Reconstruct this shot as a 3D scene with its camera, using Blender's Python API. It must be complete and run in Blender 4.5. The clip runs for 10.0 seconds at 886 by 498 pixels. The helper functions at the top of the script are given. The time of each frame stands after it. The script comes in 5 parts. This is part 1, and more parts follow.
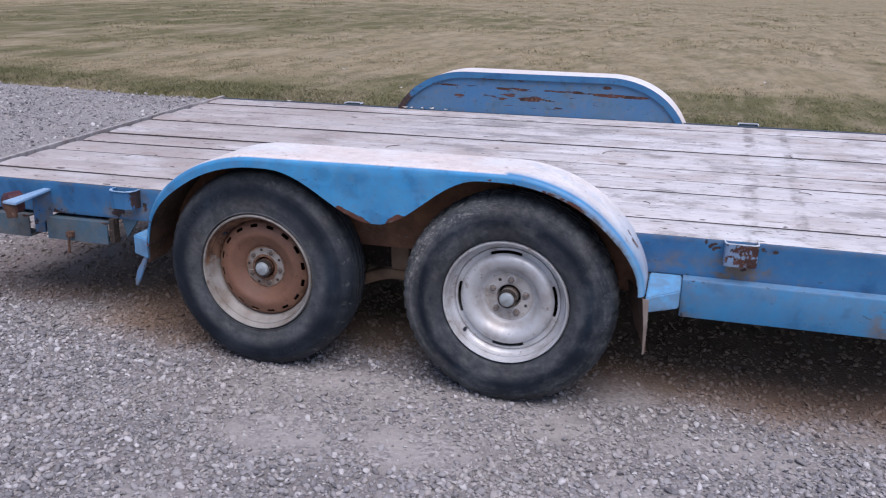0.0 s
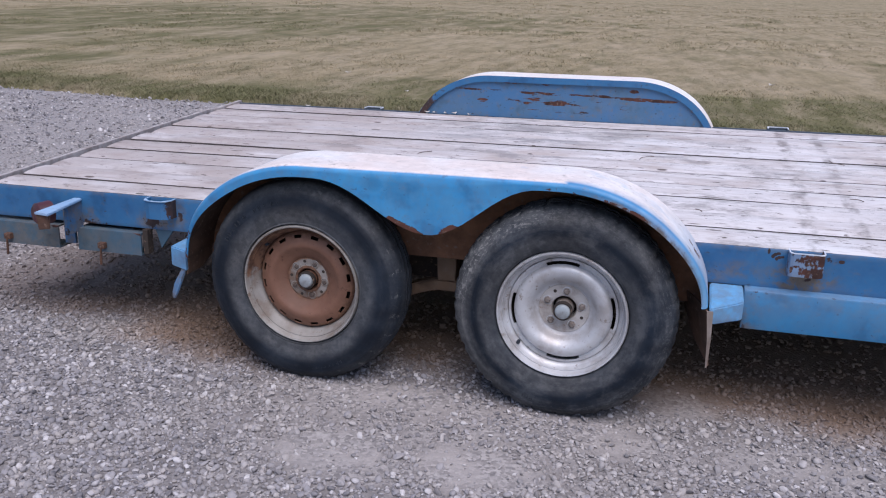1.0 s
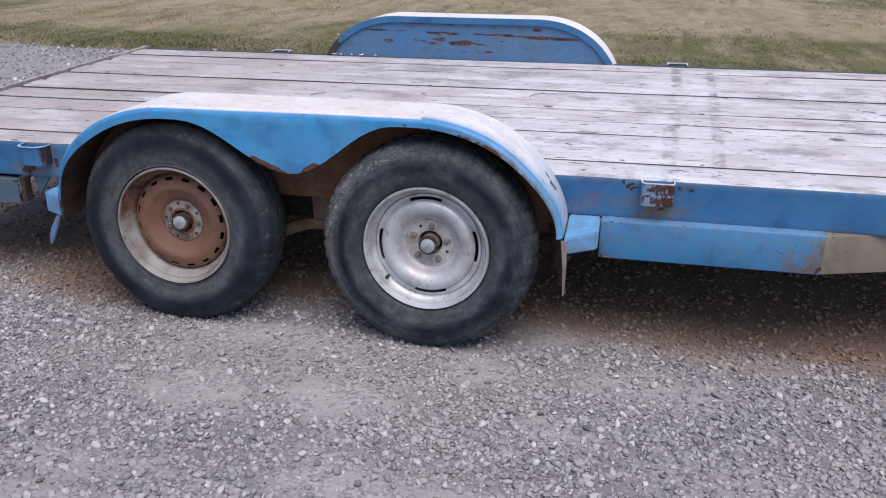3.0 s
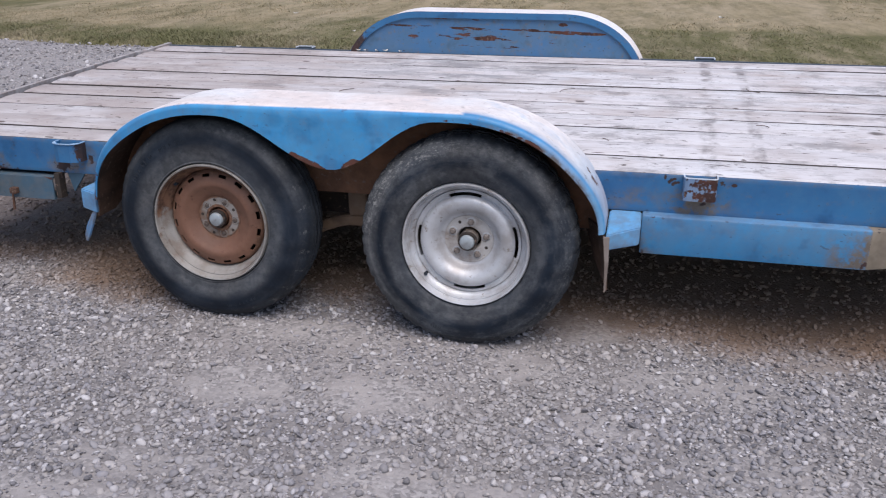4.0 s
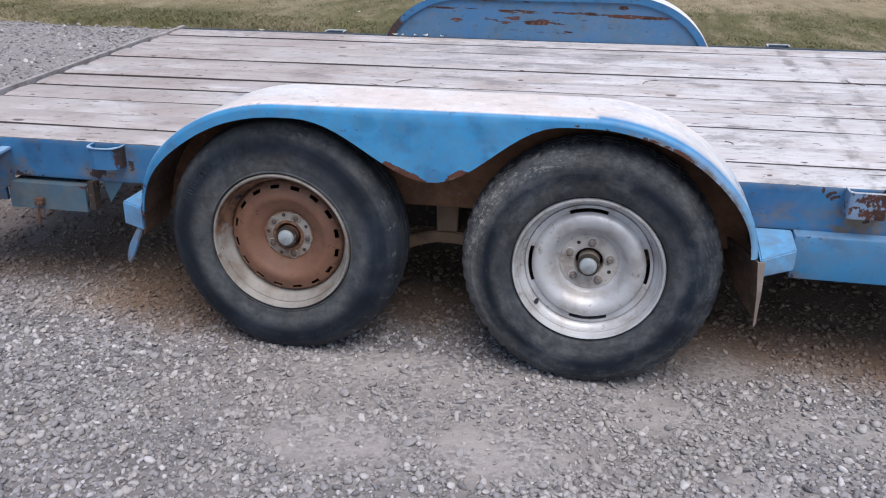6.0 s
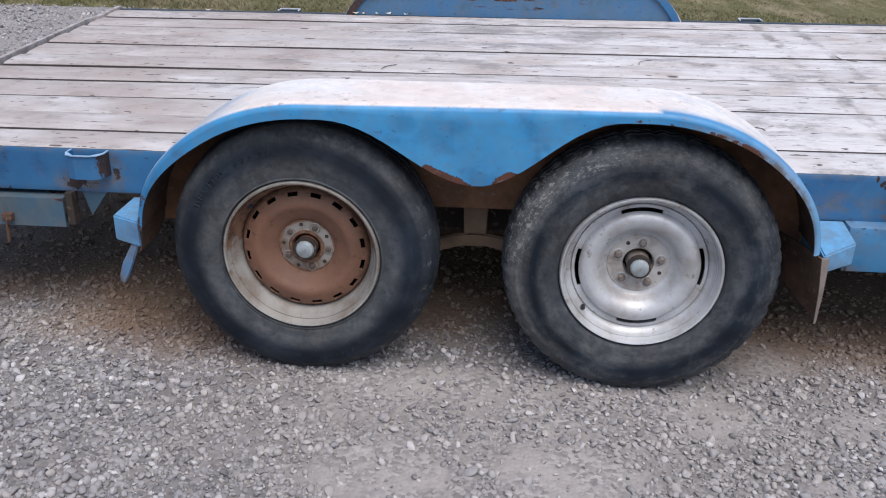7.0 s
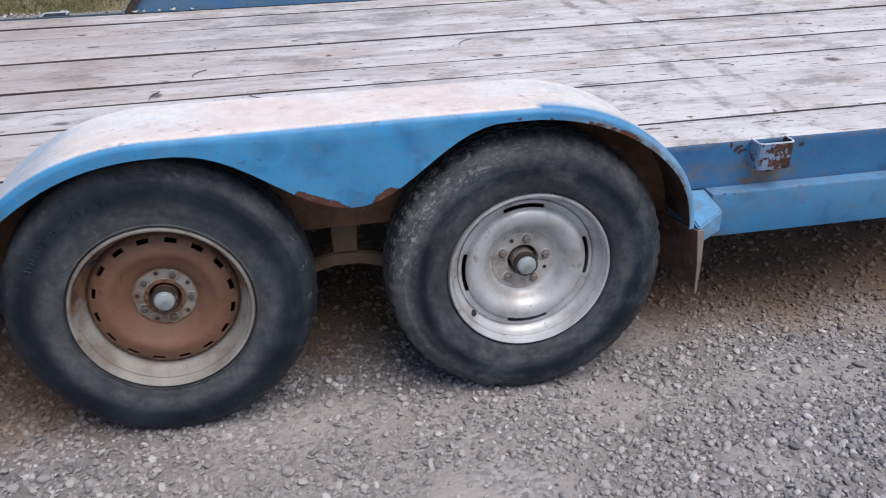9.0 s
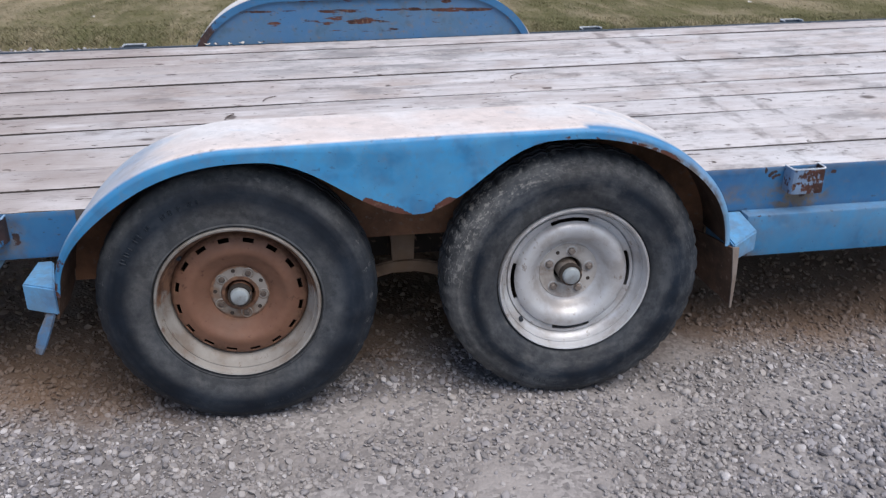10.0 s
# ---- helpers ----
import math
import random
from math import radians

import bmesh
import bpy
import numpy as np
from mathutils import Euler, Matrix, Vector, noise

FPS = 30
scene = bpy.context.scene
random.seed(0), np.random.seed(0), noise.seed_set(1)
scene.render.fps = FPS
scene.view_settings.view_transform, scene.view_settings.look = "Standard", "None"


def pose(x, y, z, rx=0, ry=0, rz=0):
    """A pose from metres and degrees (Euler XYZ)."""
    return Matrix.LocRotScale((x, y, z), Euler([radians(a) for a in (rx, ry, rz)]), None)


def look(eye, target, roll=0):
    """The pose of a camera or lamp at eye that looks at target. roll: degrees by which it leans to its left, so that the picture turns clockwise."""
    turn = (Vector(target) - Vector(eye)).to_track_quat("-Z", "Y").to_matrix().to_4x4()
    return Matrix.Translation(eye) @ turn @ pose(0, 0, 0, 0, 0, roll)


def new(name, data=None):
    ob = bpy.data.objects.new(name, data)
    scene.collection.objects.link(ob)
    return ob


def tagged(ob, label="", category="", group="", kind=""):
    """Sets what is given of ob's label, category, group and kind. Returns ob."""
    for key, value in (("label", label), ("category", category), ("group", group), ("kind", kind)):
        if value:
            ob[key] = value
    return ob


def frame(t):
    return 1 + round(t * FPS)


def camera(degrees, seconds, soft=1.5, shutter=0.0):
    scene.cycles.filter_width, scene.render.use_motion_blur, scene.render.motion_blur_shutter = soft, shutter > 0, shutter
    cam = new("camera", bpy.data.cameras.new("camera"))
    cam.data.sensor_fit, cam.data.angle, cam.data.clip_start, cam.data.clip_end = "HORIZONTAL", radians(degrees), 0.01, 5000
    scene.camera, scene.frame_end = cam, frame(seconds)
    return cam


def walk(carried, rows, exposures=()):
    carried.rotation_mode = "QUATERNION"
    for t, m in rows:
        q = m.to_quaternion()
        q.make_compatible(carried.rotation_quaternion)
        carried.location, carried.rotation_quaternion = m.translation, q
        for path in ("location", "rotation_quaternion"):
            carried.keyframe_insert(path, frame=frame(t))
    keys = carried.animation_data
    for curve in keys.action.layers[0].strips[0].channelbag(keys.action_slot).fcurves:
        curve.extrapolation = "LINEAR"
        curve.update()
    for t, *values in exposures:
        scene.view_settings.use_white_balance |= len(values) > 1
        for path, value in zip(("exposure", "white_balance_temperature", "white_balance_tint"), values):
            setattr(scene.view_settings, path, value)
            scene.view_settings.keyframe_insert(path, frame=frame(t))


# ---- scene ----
cam = camera(54.0, 10.0, soft=1.12, shutter=0.3)
PATH = [
    (0, (1.373, -2.546, 1.335), (0.85, -0.713, 0.728), 1.7),
    (0.5, (1.223, -2.529, 1.343), (0.706, -0.694, 0.74), 1.6),
    (1, (1.159, -2.518, 1.332), (0.658, -0.678, 0.73), 1.6),
    (1.5, (1.194, -2.506, 1.304), (0.746, -0.665, 0.665), 2.0),
    (2, (1.342, -2.507, 1.311), (0.956, -0.669, 0.623), 1.7),
    (2.5, (1.449, -2.517, 1.318), (1.049, -0.686, 0.619), 1.3),
    (2.7, (1.473, -2.5, 1.326), (1.071, -0.672, 0.618), 1.2),
    (3.8, (1.42, -2.501, 1.314), (0.992, -0.685, 0.594), 0.7),
    (4, (1.372, -2.508, 1.316), (0.947, -0.693, 0.593), 0.7),
    (4.5, (1.228, -2.512, 1.32), (0.798, -0.702, 0.584), 0.7),
    (5, (1.103, -2.464, 1.296), (0.678, -0.654, 0.558), 0.8),
    (5.2, (1.057, -2.42, 1.298), (0.634, -0.613, 0.553), 1.1),
    (6.3, (0.782, -2.112, 1.263), (0.515, -0.294, 0.476), 1.2),
    (6.5, (0.679, -2.081, 1.257), (0.499, -0.267, 0.435), 1.4),
    (7, (0.52, -2.022, 1.283), (0.377, -0.205, 0.462), 1.5),
    (7.5, (0.469, -1.904, 1.266), (0.429, -0.084, 0.438), 2.9),
    (8, (0.45, -1.757, 1.292), (0.53, 0.053, 0.445), 2.8),
    (8.5, (0.403, -1.735, 1.308), (0.655, 0.037, 0.418), 1.7),
    (9, (0.29, -1.825, 1.325), (0.638, -0.063, 0.445), -0.2),
    (9.5, (0.201, -1.947, 1.321), (0.536, -0.177, 0.452), -0.3),
    (10, (0.223, -2.015, 1.319), (0.488, -0.197, 0.53), 0.2),
]
walk(cam, [(t, look(eye, target, roll)) for t, eye, target, roll in PATH],
     exposures=[(0.0, 0.90, 6000, 18.0), (2.0, 0.96, 6030, 17.5), (4.5, 0.98, 6230, 13.0), (6.5, 1.03, 6250, 11.0), (8.5, 0.93, 6330, 10.0), (10.0, 0.91, 6330, 11.0)])

# ---- light: a soft evening sky, no hard sun ----
world = bpy.data.worlds.new("sky")
scene.world = world
world.use_nodes = True
wn = world.node_tree
sky = wn.nodes.new("ShaderNodeTexSky")
sky.sky_type = "NISHITA"
sky.sun_disc = False
sky.sun_elevation = radians(62)
sky.sun_rotation = radians(153)
sky.air_density, sky.dust_density, sky.ozone_density = 1.0, 2.0, 1.0
wn.links.new(sky.outputs[0], wn.nodes["Background"].inputs["Color"])
wn.nodes["Background"].inputs["Strength"].default_value = 0.075
sun = new("sun", bpy.data.lights.new("sun", "SUN"))
sun.data.energy, sun.data.angle, sun.data.color = 1.5, radians(50), (1.0, 0.94, 0.86)
sun.matrix_world = look((2.3, -4.6, 10), (0, 0, 0))


# ---- node helpers ----
def material(name):
    m = bpy.data.materials.new(name)
    m.use_nodes = True
    return m, m.node_tree, m.node_tree.nodes["Principled BSDF"]


def put(nt, socket, value):
    if isinstance(value, bpy.types.NodeSocket):
        nt.links.new(value, socket)
    elif isinstance(value, (tuple, list)) and len(value) == 3 and socket.type == "RGBA":
        socket.default_value = (*value, 1)
    else:
        socket.default_value = value


def coords(nt, scale=(1, 1, 1), kind="Object", jump=0.0):
    tc = nt.nodes.new("ShaderNodeTexCoord")
    mp = nt.nodes.new("ShaderNodeMapping")
    mp.inputs["Scale"].default_value = scale
    nt.links.new(tc.outputs[kind], mp.inputs["Vector"])
    if jump:
        info = nt.nodes.new("ShaderNodeObjectInfo")
        comb = nt.nodes.new("ShaderNodeCombineXYZ")
        k = calc(nt, "MULTIPLY", info.outputs["Random"], jump)
        for i in range(3):
            nt.links.new(k, comb.inputs[i])
        nt.links.new(comb.outputs[0], mp.inputs["Location"])
    return mp.outputs[0]


def where(nt):
    geo = nt.nodes.new("ShaderNodeNewGeometry")
    sep = nt.nodes.new("ShaderNodeSeparateXYZ")
    nt.links.new(geo.outputs["Position"], sep.inputs[0])
    return sep.outputs[0], sep.outputs[1], sep.outputs[2]


def grain(nt, vec, scale, detail=4.0, rough=0.55, warp=0.0):
    n = nt.nodes.new("ShaderNodeTexNoise")
    put(nt, n.inputs["Vector"], vec)
    n.inputs["Scale"].default_value = scale
    n.inputs["Detail"].default_value = detail
    n.inputs["Roughness"].default_value = rough
    n.inputs["Distortion"].default_value = warp
    return n.outputs["Fac"]


def cells(nt, vec, scale, out="Distance"):
    n = nt.nodes.new("ShaderNodeTexVoronoi")
    put(nt, n.inputs["Vector"], vec)
    n.inputs["Scale"].default_value = scale
    return n.outputs[out]


def calc(nt, op, a, b=0.0, clamp=False):
    n = nt.nodes.new("ShaderNodeMath")
    n.operation, n.use_clamp = op, clamp
    put(nt, n.inputs[0], a)
    put(nt, n.inputs[1], b)
    return n.outputs[0]


def span(nt, v, lo, hi, a=0.0, b=1.0):
    n = nt.nodes.new("ShaderNodeMapRange")
    n.interpolation_type = "SMOOTHSTEP"
    put(nt, n.inputs["Value"], v)
    for i, x in enumerate((lo, hi, a, b)):
        n.inputs[i + 1].default_value = x
    return n.outputs["Result"]


def blend(nt, fac, a, b, how="MIX"):
    n = nt.nodes.new("ShaderNodeMix")
    n.data_type, n.blend_type = "RGBA", how
    put(nt, n.inputs["Factor"], fac)
    put(nt, n.inputs[6], a)
    put(nt, n.inputs[7], b)
    return n.outputs[2]


def bumped(nt, bsdf, height, strength=0.3, dist=0.002):
    n = nt.nodes.new("ShaderNodeBump")
    n.inputs["Strength"].default_value = strength
    n.inputs["Distance"].default_value = dist
    put(nt, n.inputs["Height"], height)
    nt.links.new(n.outputs[0], bsdf.inputs["Normal"])


def layer(nt, name):
    a = nt.nodes.new("ShaderNodeAttribute")
    a.attribute_name = name
    return a.outputs["Fac"]


def island(nt):
    g = nt.nodes.new("ShaderNodeNewGeometry")
    return g.outputs["Random Per Island"]


RUST_DARK, RUST_MID, RUST_PALE = (0.036, 0.015, 0.012), (0.095, 0.036, 0.025), (0.18, 0.12, 0.09)


def rust_colour(nt, vec):
    c = blend(nt, span(nt, grain(nt, vec, 18, 5), 0.35, 0.65), RUST_DARK, RUST_MID)
    return blend(nt, span(nt, grain(nt, vec, 55, 3), 0.55, 0.75), c, RUST_PALE)


def painted(name, base, deep, chalk, chips=0.0, streak=(1, 1, 1), rough=0.42, grime=0.5, under=0.0, patches=(), blots=(), specks=1.0):
    """Old paint: tone drift, a chalky layer where the sheet was bleached, grime, and rust where the coat is worn."""
    m, nt, b = material(name)
    v = coords(nt)
    sv = coords(nt, streak)
    col = blend(nt, span(nt, grain(nt, v, 5, 4, 0.6), 0.3, 0.7), base, deep)
    col = blend(nt, calc(nt, "MULTIPLY", span(nt, grain(nt, v, 16, 5, 0.65), 0.5, 0.8), 0.35), col, chalk)
    smudge = span(nt, grain(nt, v, 10, 3, 0.55), 0.56, 0.70)
    col = blend(nt, calc(nt, "MULTIPLY", smudge, 0.8), col, tuple(0.75 * k for k in deep))
    x, y, z = where(nt)
    warp = calc(nt, "MULTIPLY", calc(nt, "SUBTRACT", grain(nt, v, 22, 6, 0.72), 0.5), 4.5)
    for px, pz, rx, rz, force in blots:
        dx = calc(nt, "DIVIDE", calc(nt, "SUBTRACT", x, px), rx)
        dz = calc(nt, "DIVIDE", calc(nt, "SUBTRACT", z, pz), rz)
        d = calc(nt, "ADD", calc(nt, "ADD", calc(nt, "MULTIPLY", dx, dx), calc(nt, "MULTIPLY", dz, dz)), warp)
        col = blend(nt, span(nt, d, 0.0, 1.7, force, 0.0), col, tuple(0.70 * k for k in deep))
    bleached = calc(nt, "MULTIPLY", layer(nt, "fade"), span(nt, grain(nt, v, 7, 6, 0.7), 0.05, 0.55, 0.2, 1.0), True)
    pale = blend(nt, span(nt, grain(nt, v, 3.2, 3), 0.4, 0.65), (0.82, 0.79, 0.78), (0.80, 0.70, 0.65))
    col = blend(nt, bleached, col, pale)
    dirt = calc(nt, "MULTIPLY", span(nt, grain(nt, v, 28, 6, 0.7), 0.52, 0.8), grime, True)
    col = blend(nt, dirt, col, (0.16, 0.13, 0.11))
    film = calc(nt, "MULTIPLY", span(nt, grain(nt, v, 6, 6, 0.7), 0.42, 0.70), grime * 0.10, True)
    col = blend(nt, film, col, (0.21, 0.20, 0.20))
    muck = calc(nt, "MULTIPLY", layer(nt, "muck"), span(nt, grain(nt, v, 22, 6, 0.7), 0.36, 0.60), True)
    col = blend(nt, muck, col, blend(nt, grain(nt, v, 30, 4), (0.075, 0.062, 0.048), (0.22, 0.185, 0.155)))
    fleck = span(nt, grain(nt, v, 75, 3, 0.6), 0.69, 0.72)
    col = blend(nt, calc(nt, "MULTIPLY", fleck, 0.8 * specks), col, (0.03, 0.035, 0.045))
    chip = span(nt, grain(nt, coords(nt, (1, 1, 1.8)), 26, 4, 0.6), 0.665, 0.69)
    col = blend(nt, calc(nt, "MULTIPLY", chip, 0.85 * specks), col, (0.045, 0.04, 0.045))
    wear = calc(nt, "ADD", layer(nt, "wear"), chips)
    for px, pz, rx, rz, force in patches:
        dx = calc(nt, "DIVIDE", calc(nt, "SUBTRACT", x, px), rx)
        dz = calc(nt, "DIVIDE", calc(nt, "SUBTRACT", z, pz), rz)
        d = calc(nt, "ADD", calc(nt, "MULTIPLY", dx, dx), calc(nt, "MULTIPLY", dz, dz))
        wear = calc(nt, "ADD", wear, span(nt, d, 0.3, 1.5, force, 0.0))
    rusty = span(nt, calc(nt, "ADD", wear, calc(nt, "MULTIPLY", grain(nt, sv, 9, 7, 0.68), 1.3)), 1.14, 1.19)
    col = blend(nt, rusty, col, blend(nt, under, rust_colour(nt, v), (0.030, 0.027, 0.030)))
    put(nt, b.inputs["Base Color"], col)
    put(nt, b.inputs["Roughness"], calc(nt, "ADD", calc(nt, "MULTIPLY", rusty, 0.35), span(nt, grain(nt, v, 40, 3), 0.2, 0.8, rough - 0.08, rough + 0.14)))
    b.inputs["Specular IOR Level"].default_value = 0.4
    h = calc(nt, "SUBTRACT", calc(nt, "MULTIPLY", grain(nt, v, 90, 4), 0.3), calc(nt, "MULTIPLY", rusty, 0.8))
    bumped(nt, b, h, 0.35, 0.0015)
    return m


BLUE = painted("blue_paint", (0.056, 0.305, 0.575), (0.034, 0.225, 0.475), (0.13, 0.345, 0.54), 0.17, specks=0.45,
               patches=((0.52, 0.757, 0.022, 0.008, 0.15), (0.66, 0.747, 0.040, 0.007, 0.15), (0.775, 0.751, 0.050, 0.007, 0.10), (0.835, 0.752, 0.012, 0.014, 0.10)),
               blots=((0.262, 0.722, 0.030, 0.026, 0.55), (0.345, 0.705, 0.042, 0.045, 0.48), (0.40, 0.715, 0.026, 0.030, 0.42), (0.43, 0.655, 0.050, 0.040, 0.25), (0.60, 0.675, 0.012, 0.010, 0.5)))
BLUE_LOW = painted("blue_box_rail_paint", (0.044, 0.215, 0.418), (0.028, 0.162, 0.345), (0.10, 0.265, 0.42), 0.17, specks=0.6,
                   under=0.6, patches=((1.404, 0.330, 0.014, 0.016, 0.21), (1.45, 0.448, 0.05, 0.004, 0.22), (1.66, 0.450, 0.10, 0.004, 0.16)))
BLUE_RAIL = painted("blue_rail_paint", (0.036, 0.154, 0.316), (0.026, 0.115, 0.262), (0.075, 0.185, 0.315), 0.215, (2.6, 2.6, 2.6), under=0.62, specks=0.7,
                    patches=((1.448, 0.566, 0.004, 0.008, 0.5), (1.461, 0.552, 0.005, 0.006, 0.75), (1.467, 0.558, 0.006, 0.005, 0.75), (1.476, 0.562, 0.006, 0.004, 0.75), (1.472, 0.545, 0.005, 0.006, 0.75), (1.479, 0.550, 0.006, 0.005, 0.75), (1.488, 0.552, 0.005, 0.004, 0.75), (1.616, 0.556, 0.013, 0.014, 0.28), (1.652, 0.555, 0.010, 0.006, 0.40), (1.30, 0.485, 0.035, 0.008, 0.22)))
BLUE_CHIPPED = painted("blue_flaking_paint", (0.052, 0.155, 0.315), (0.072, 0.150, 0.245), (0.13, 0.205, 0.31), 0.30, (1.0, 1, 5.0), grime=1.1,
                       patches=((0.06, 0.705, 0.24, 0.007, 0.22), (0.37, 0.702, 0.13, 0.009, 0.24), (0.95, 0.700, 0.20, 0.011, 0.32), (0.68, 0.706, 0.16, 0.008, 0.20), (0.88, 0.742, 0.030, 0.011, 0.34), (0.50, 0.752, 0.45, 0.005, 0.16),
                                (0.40, 0.655, 0.22, 0.026, 0.19), (0.46, 0.650, 0.10, 0.012, 0.14), (0.02, 0.645, 0.045, 0.015, 0.26), (0.50, 0.608, 0.22, 0.010, 0.20), (0.75, 0.665, 0.12, 0.030, 0.10)))
TEAL_WORN = painted("weathered_teal_paint", (0.050, 0.110, 0.165), (0.055, 0.090, 0.115), (0.11, 0.15, 0.175), 0.13, (0.6, 1, 1.5), 0.6, 0.5)
FLAP_TAN = painted("tan_flap_edge", (0.235, 0.195, 0.170), (0.180, 0.140, 0.115), (0.34, 0.31, 0.29), 0.10, (1, 1, 1), 0.7, 0.6)
TAN_BEAM = painted("tan_grey_beam_paint", (0.235, 0.195, 0.145), (0.165, 0.135, 0.10), (0.30, 0.28, 0.24), 0.14, (1, 1, 1), 0.65, 0.9)
GEAR_BROWN = painted("muddy_gear_paint", (0.19, 0.122, 0.076), (0.125, 0.083, 0.056), (0.25, 0.19, 0.14), 0.08, (1, 1, 1), 0.7, 0.7)


def rust_material(name, tint=(0.15, 0.075, 0.042), dark=(0.06, 0.03, 0.02)):
    m, nt, b = material(name)
    v = coords(nt)
    c = blend(nt, span(nt, grain(nt, v, 11, 6, 0.65), 0.3, 0.7), dark, tint)
    c = blend(nt, span(nt, grain(nt, v, 60, 3), 0.58, 0.75), c, RUST_PALE)
    put(nt, b.inputs["Base Color"], c)
    b.inputs["Roughness"].default_value = 0.85
    bumped(nt, b, grain(nt, v, 140, 5), 0.5, 0.0015)
    return m


RUST = rust_material("rusted_steel", (0.115, 0.056, 0.034), (0.05, 0.026, 0.019))
RUST_ORANGE = rust_material("orange_rusted_steel", (0.24, 0.110, 0.054), (0.115, 0.058, 0.034))
DARK_STEEL = rust_material("dirty_dark_steel", (0.05, 0.036, 0.028), (0.025, 0.02, 0.017))


def wheel_material(name, base, alt, spots, metal, rough, stained=0.15):
    m, nt, b = material(name)
    v = coords(nt)
    c = blend(nt, span(nt, grain(nt, v, 12, 5, 0.6), 0.3, 0.7), base, alt)
    mask = span(nt, grain(nt, v, 42, 6, 0.7), 0.60, 0.66)
    c = blend(nt, calc(nt, "MULTIPLY", mask, 0.8), c, spots)
    stain = calc(nt, "MULTIPLY", span(nt, grain(nt, v, 13, 6, 0.72), 0.47, 0.64), stained)
    c = blend(nt, stain, c, (0.17, 0.115, 0.08))
    # rust that has crept over the paint
    crept = span(nt, calc(nt, "ADD", layer(nt, "wear"), calc(nt, "MULTIPLY", grain(nt, v, 24, 6, 0.7), 0.9)), 0.72, 0.95)
    c = blend(nt, crept, c, blend(nt, span(nt, grain(nt, v, 50, 4), 0.35, 0.65), (0.085, 0.042, 0.026), (0.20, 0.105, 0.062)))
    put(nt, b.inputs["Base Color"], c)
    put(nt, b.inputs["Metallic"], calc(nt, "MULTIPLY", calc(nt, "SUBTRACT", 1.0, crept), metal))
    put(nt, b.inputs["Roughness"], calc(nt, "ADD", calc(nt, "MULTIPLY", crept, 0.25), span(nt, grain(nt, v, 60, 3), 0.2, 0.8, rough - 0.08, rough + 0.12)))
    bumped(nt, b, grain(nt, v, 160, 4), 0.2, 0.001)
    return m


RIM_BROWN = wheel_material("brown_wheel_paint", (0.200, 0.098, 0.061), (0.150, 0.070, 0.043), (0.09, 0.04, 0.024), 0.0, 0.6)
RIM_BEIGE = wheel_material("dull_beige_rim", (0.325, 0.31, 0.29), (0.235, 0.215, 0.195), (0.14, 0.09, 0.065), 0.1, 0.5, 0.42)
RIM_SILVER = wheel_material("silver_wheel_paint", (0.57, 0.58, 0.60), (0.48, 0.475, 0.48), (0.26, 0.22, 0.19), 0.34, 0.43, 0.26)
RIM_DULL = wheel_material("dusty_silver_hub", (0.53, 0.51, 0.49), (0.43, 0.405, 0.385), (0.20, 0.14, 0.10), 0.3, 0.48, 0.45)
HUB_GREY = wheel_material("grey_hub_steel", (0.33, 0.305, 0.28), (0.23, 0.195, 0.165), (0.08, 0.048, 0.032), 0.25, 0.55, 0.7)
CAP_METAL = wheel_material("dull_zinc_cap", (0.46, 0.51, 0.53), (0.28, 0.31, 0.33), (0.15, 0.14, 0.13), 0.3, 0.42, 0.3)
NUT_GREY = wheel_material("dusty_nut_steel", (0.30, 0.27, 0.25), (0.20, 0.17, 0.15), (0.09, 0.06, 0.05), 0.25, 0.55)
NUT_METAL = wheel_material("rusty_nut_steel", (0.15, 0.125, 0.11), (0.09, 0.07, 0.06), (0.05, 0.03, 0.02), 0.2, 0.65)


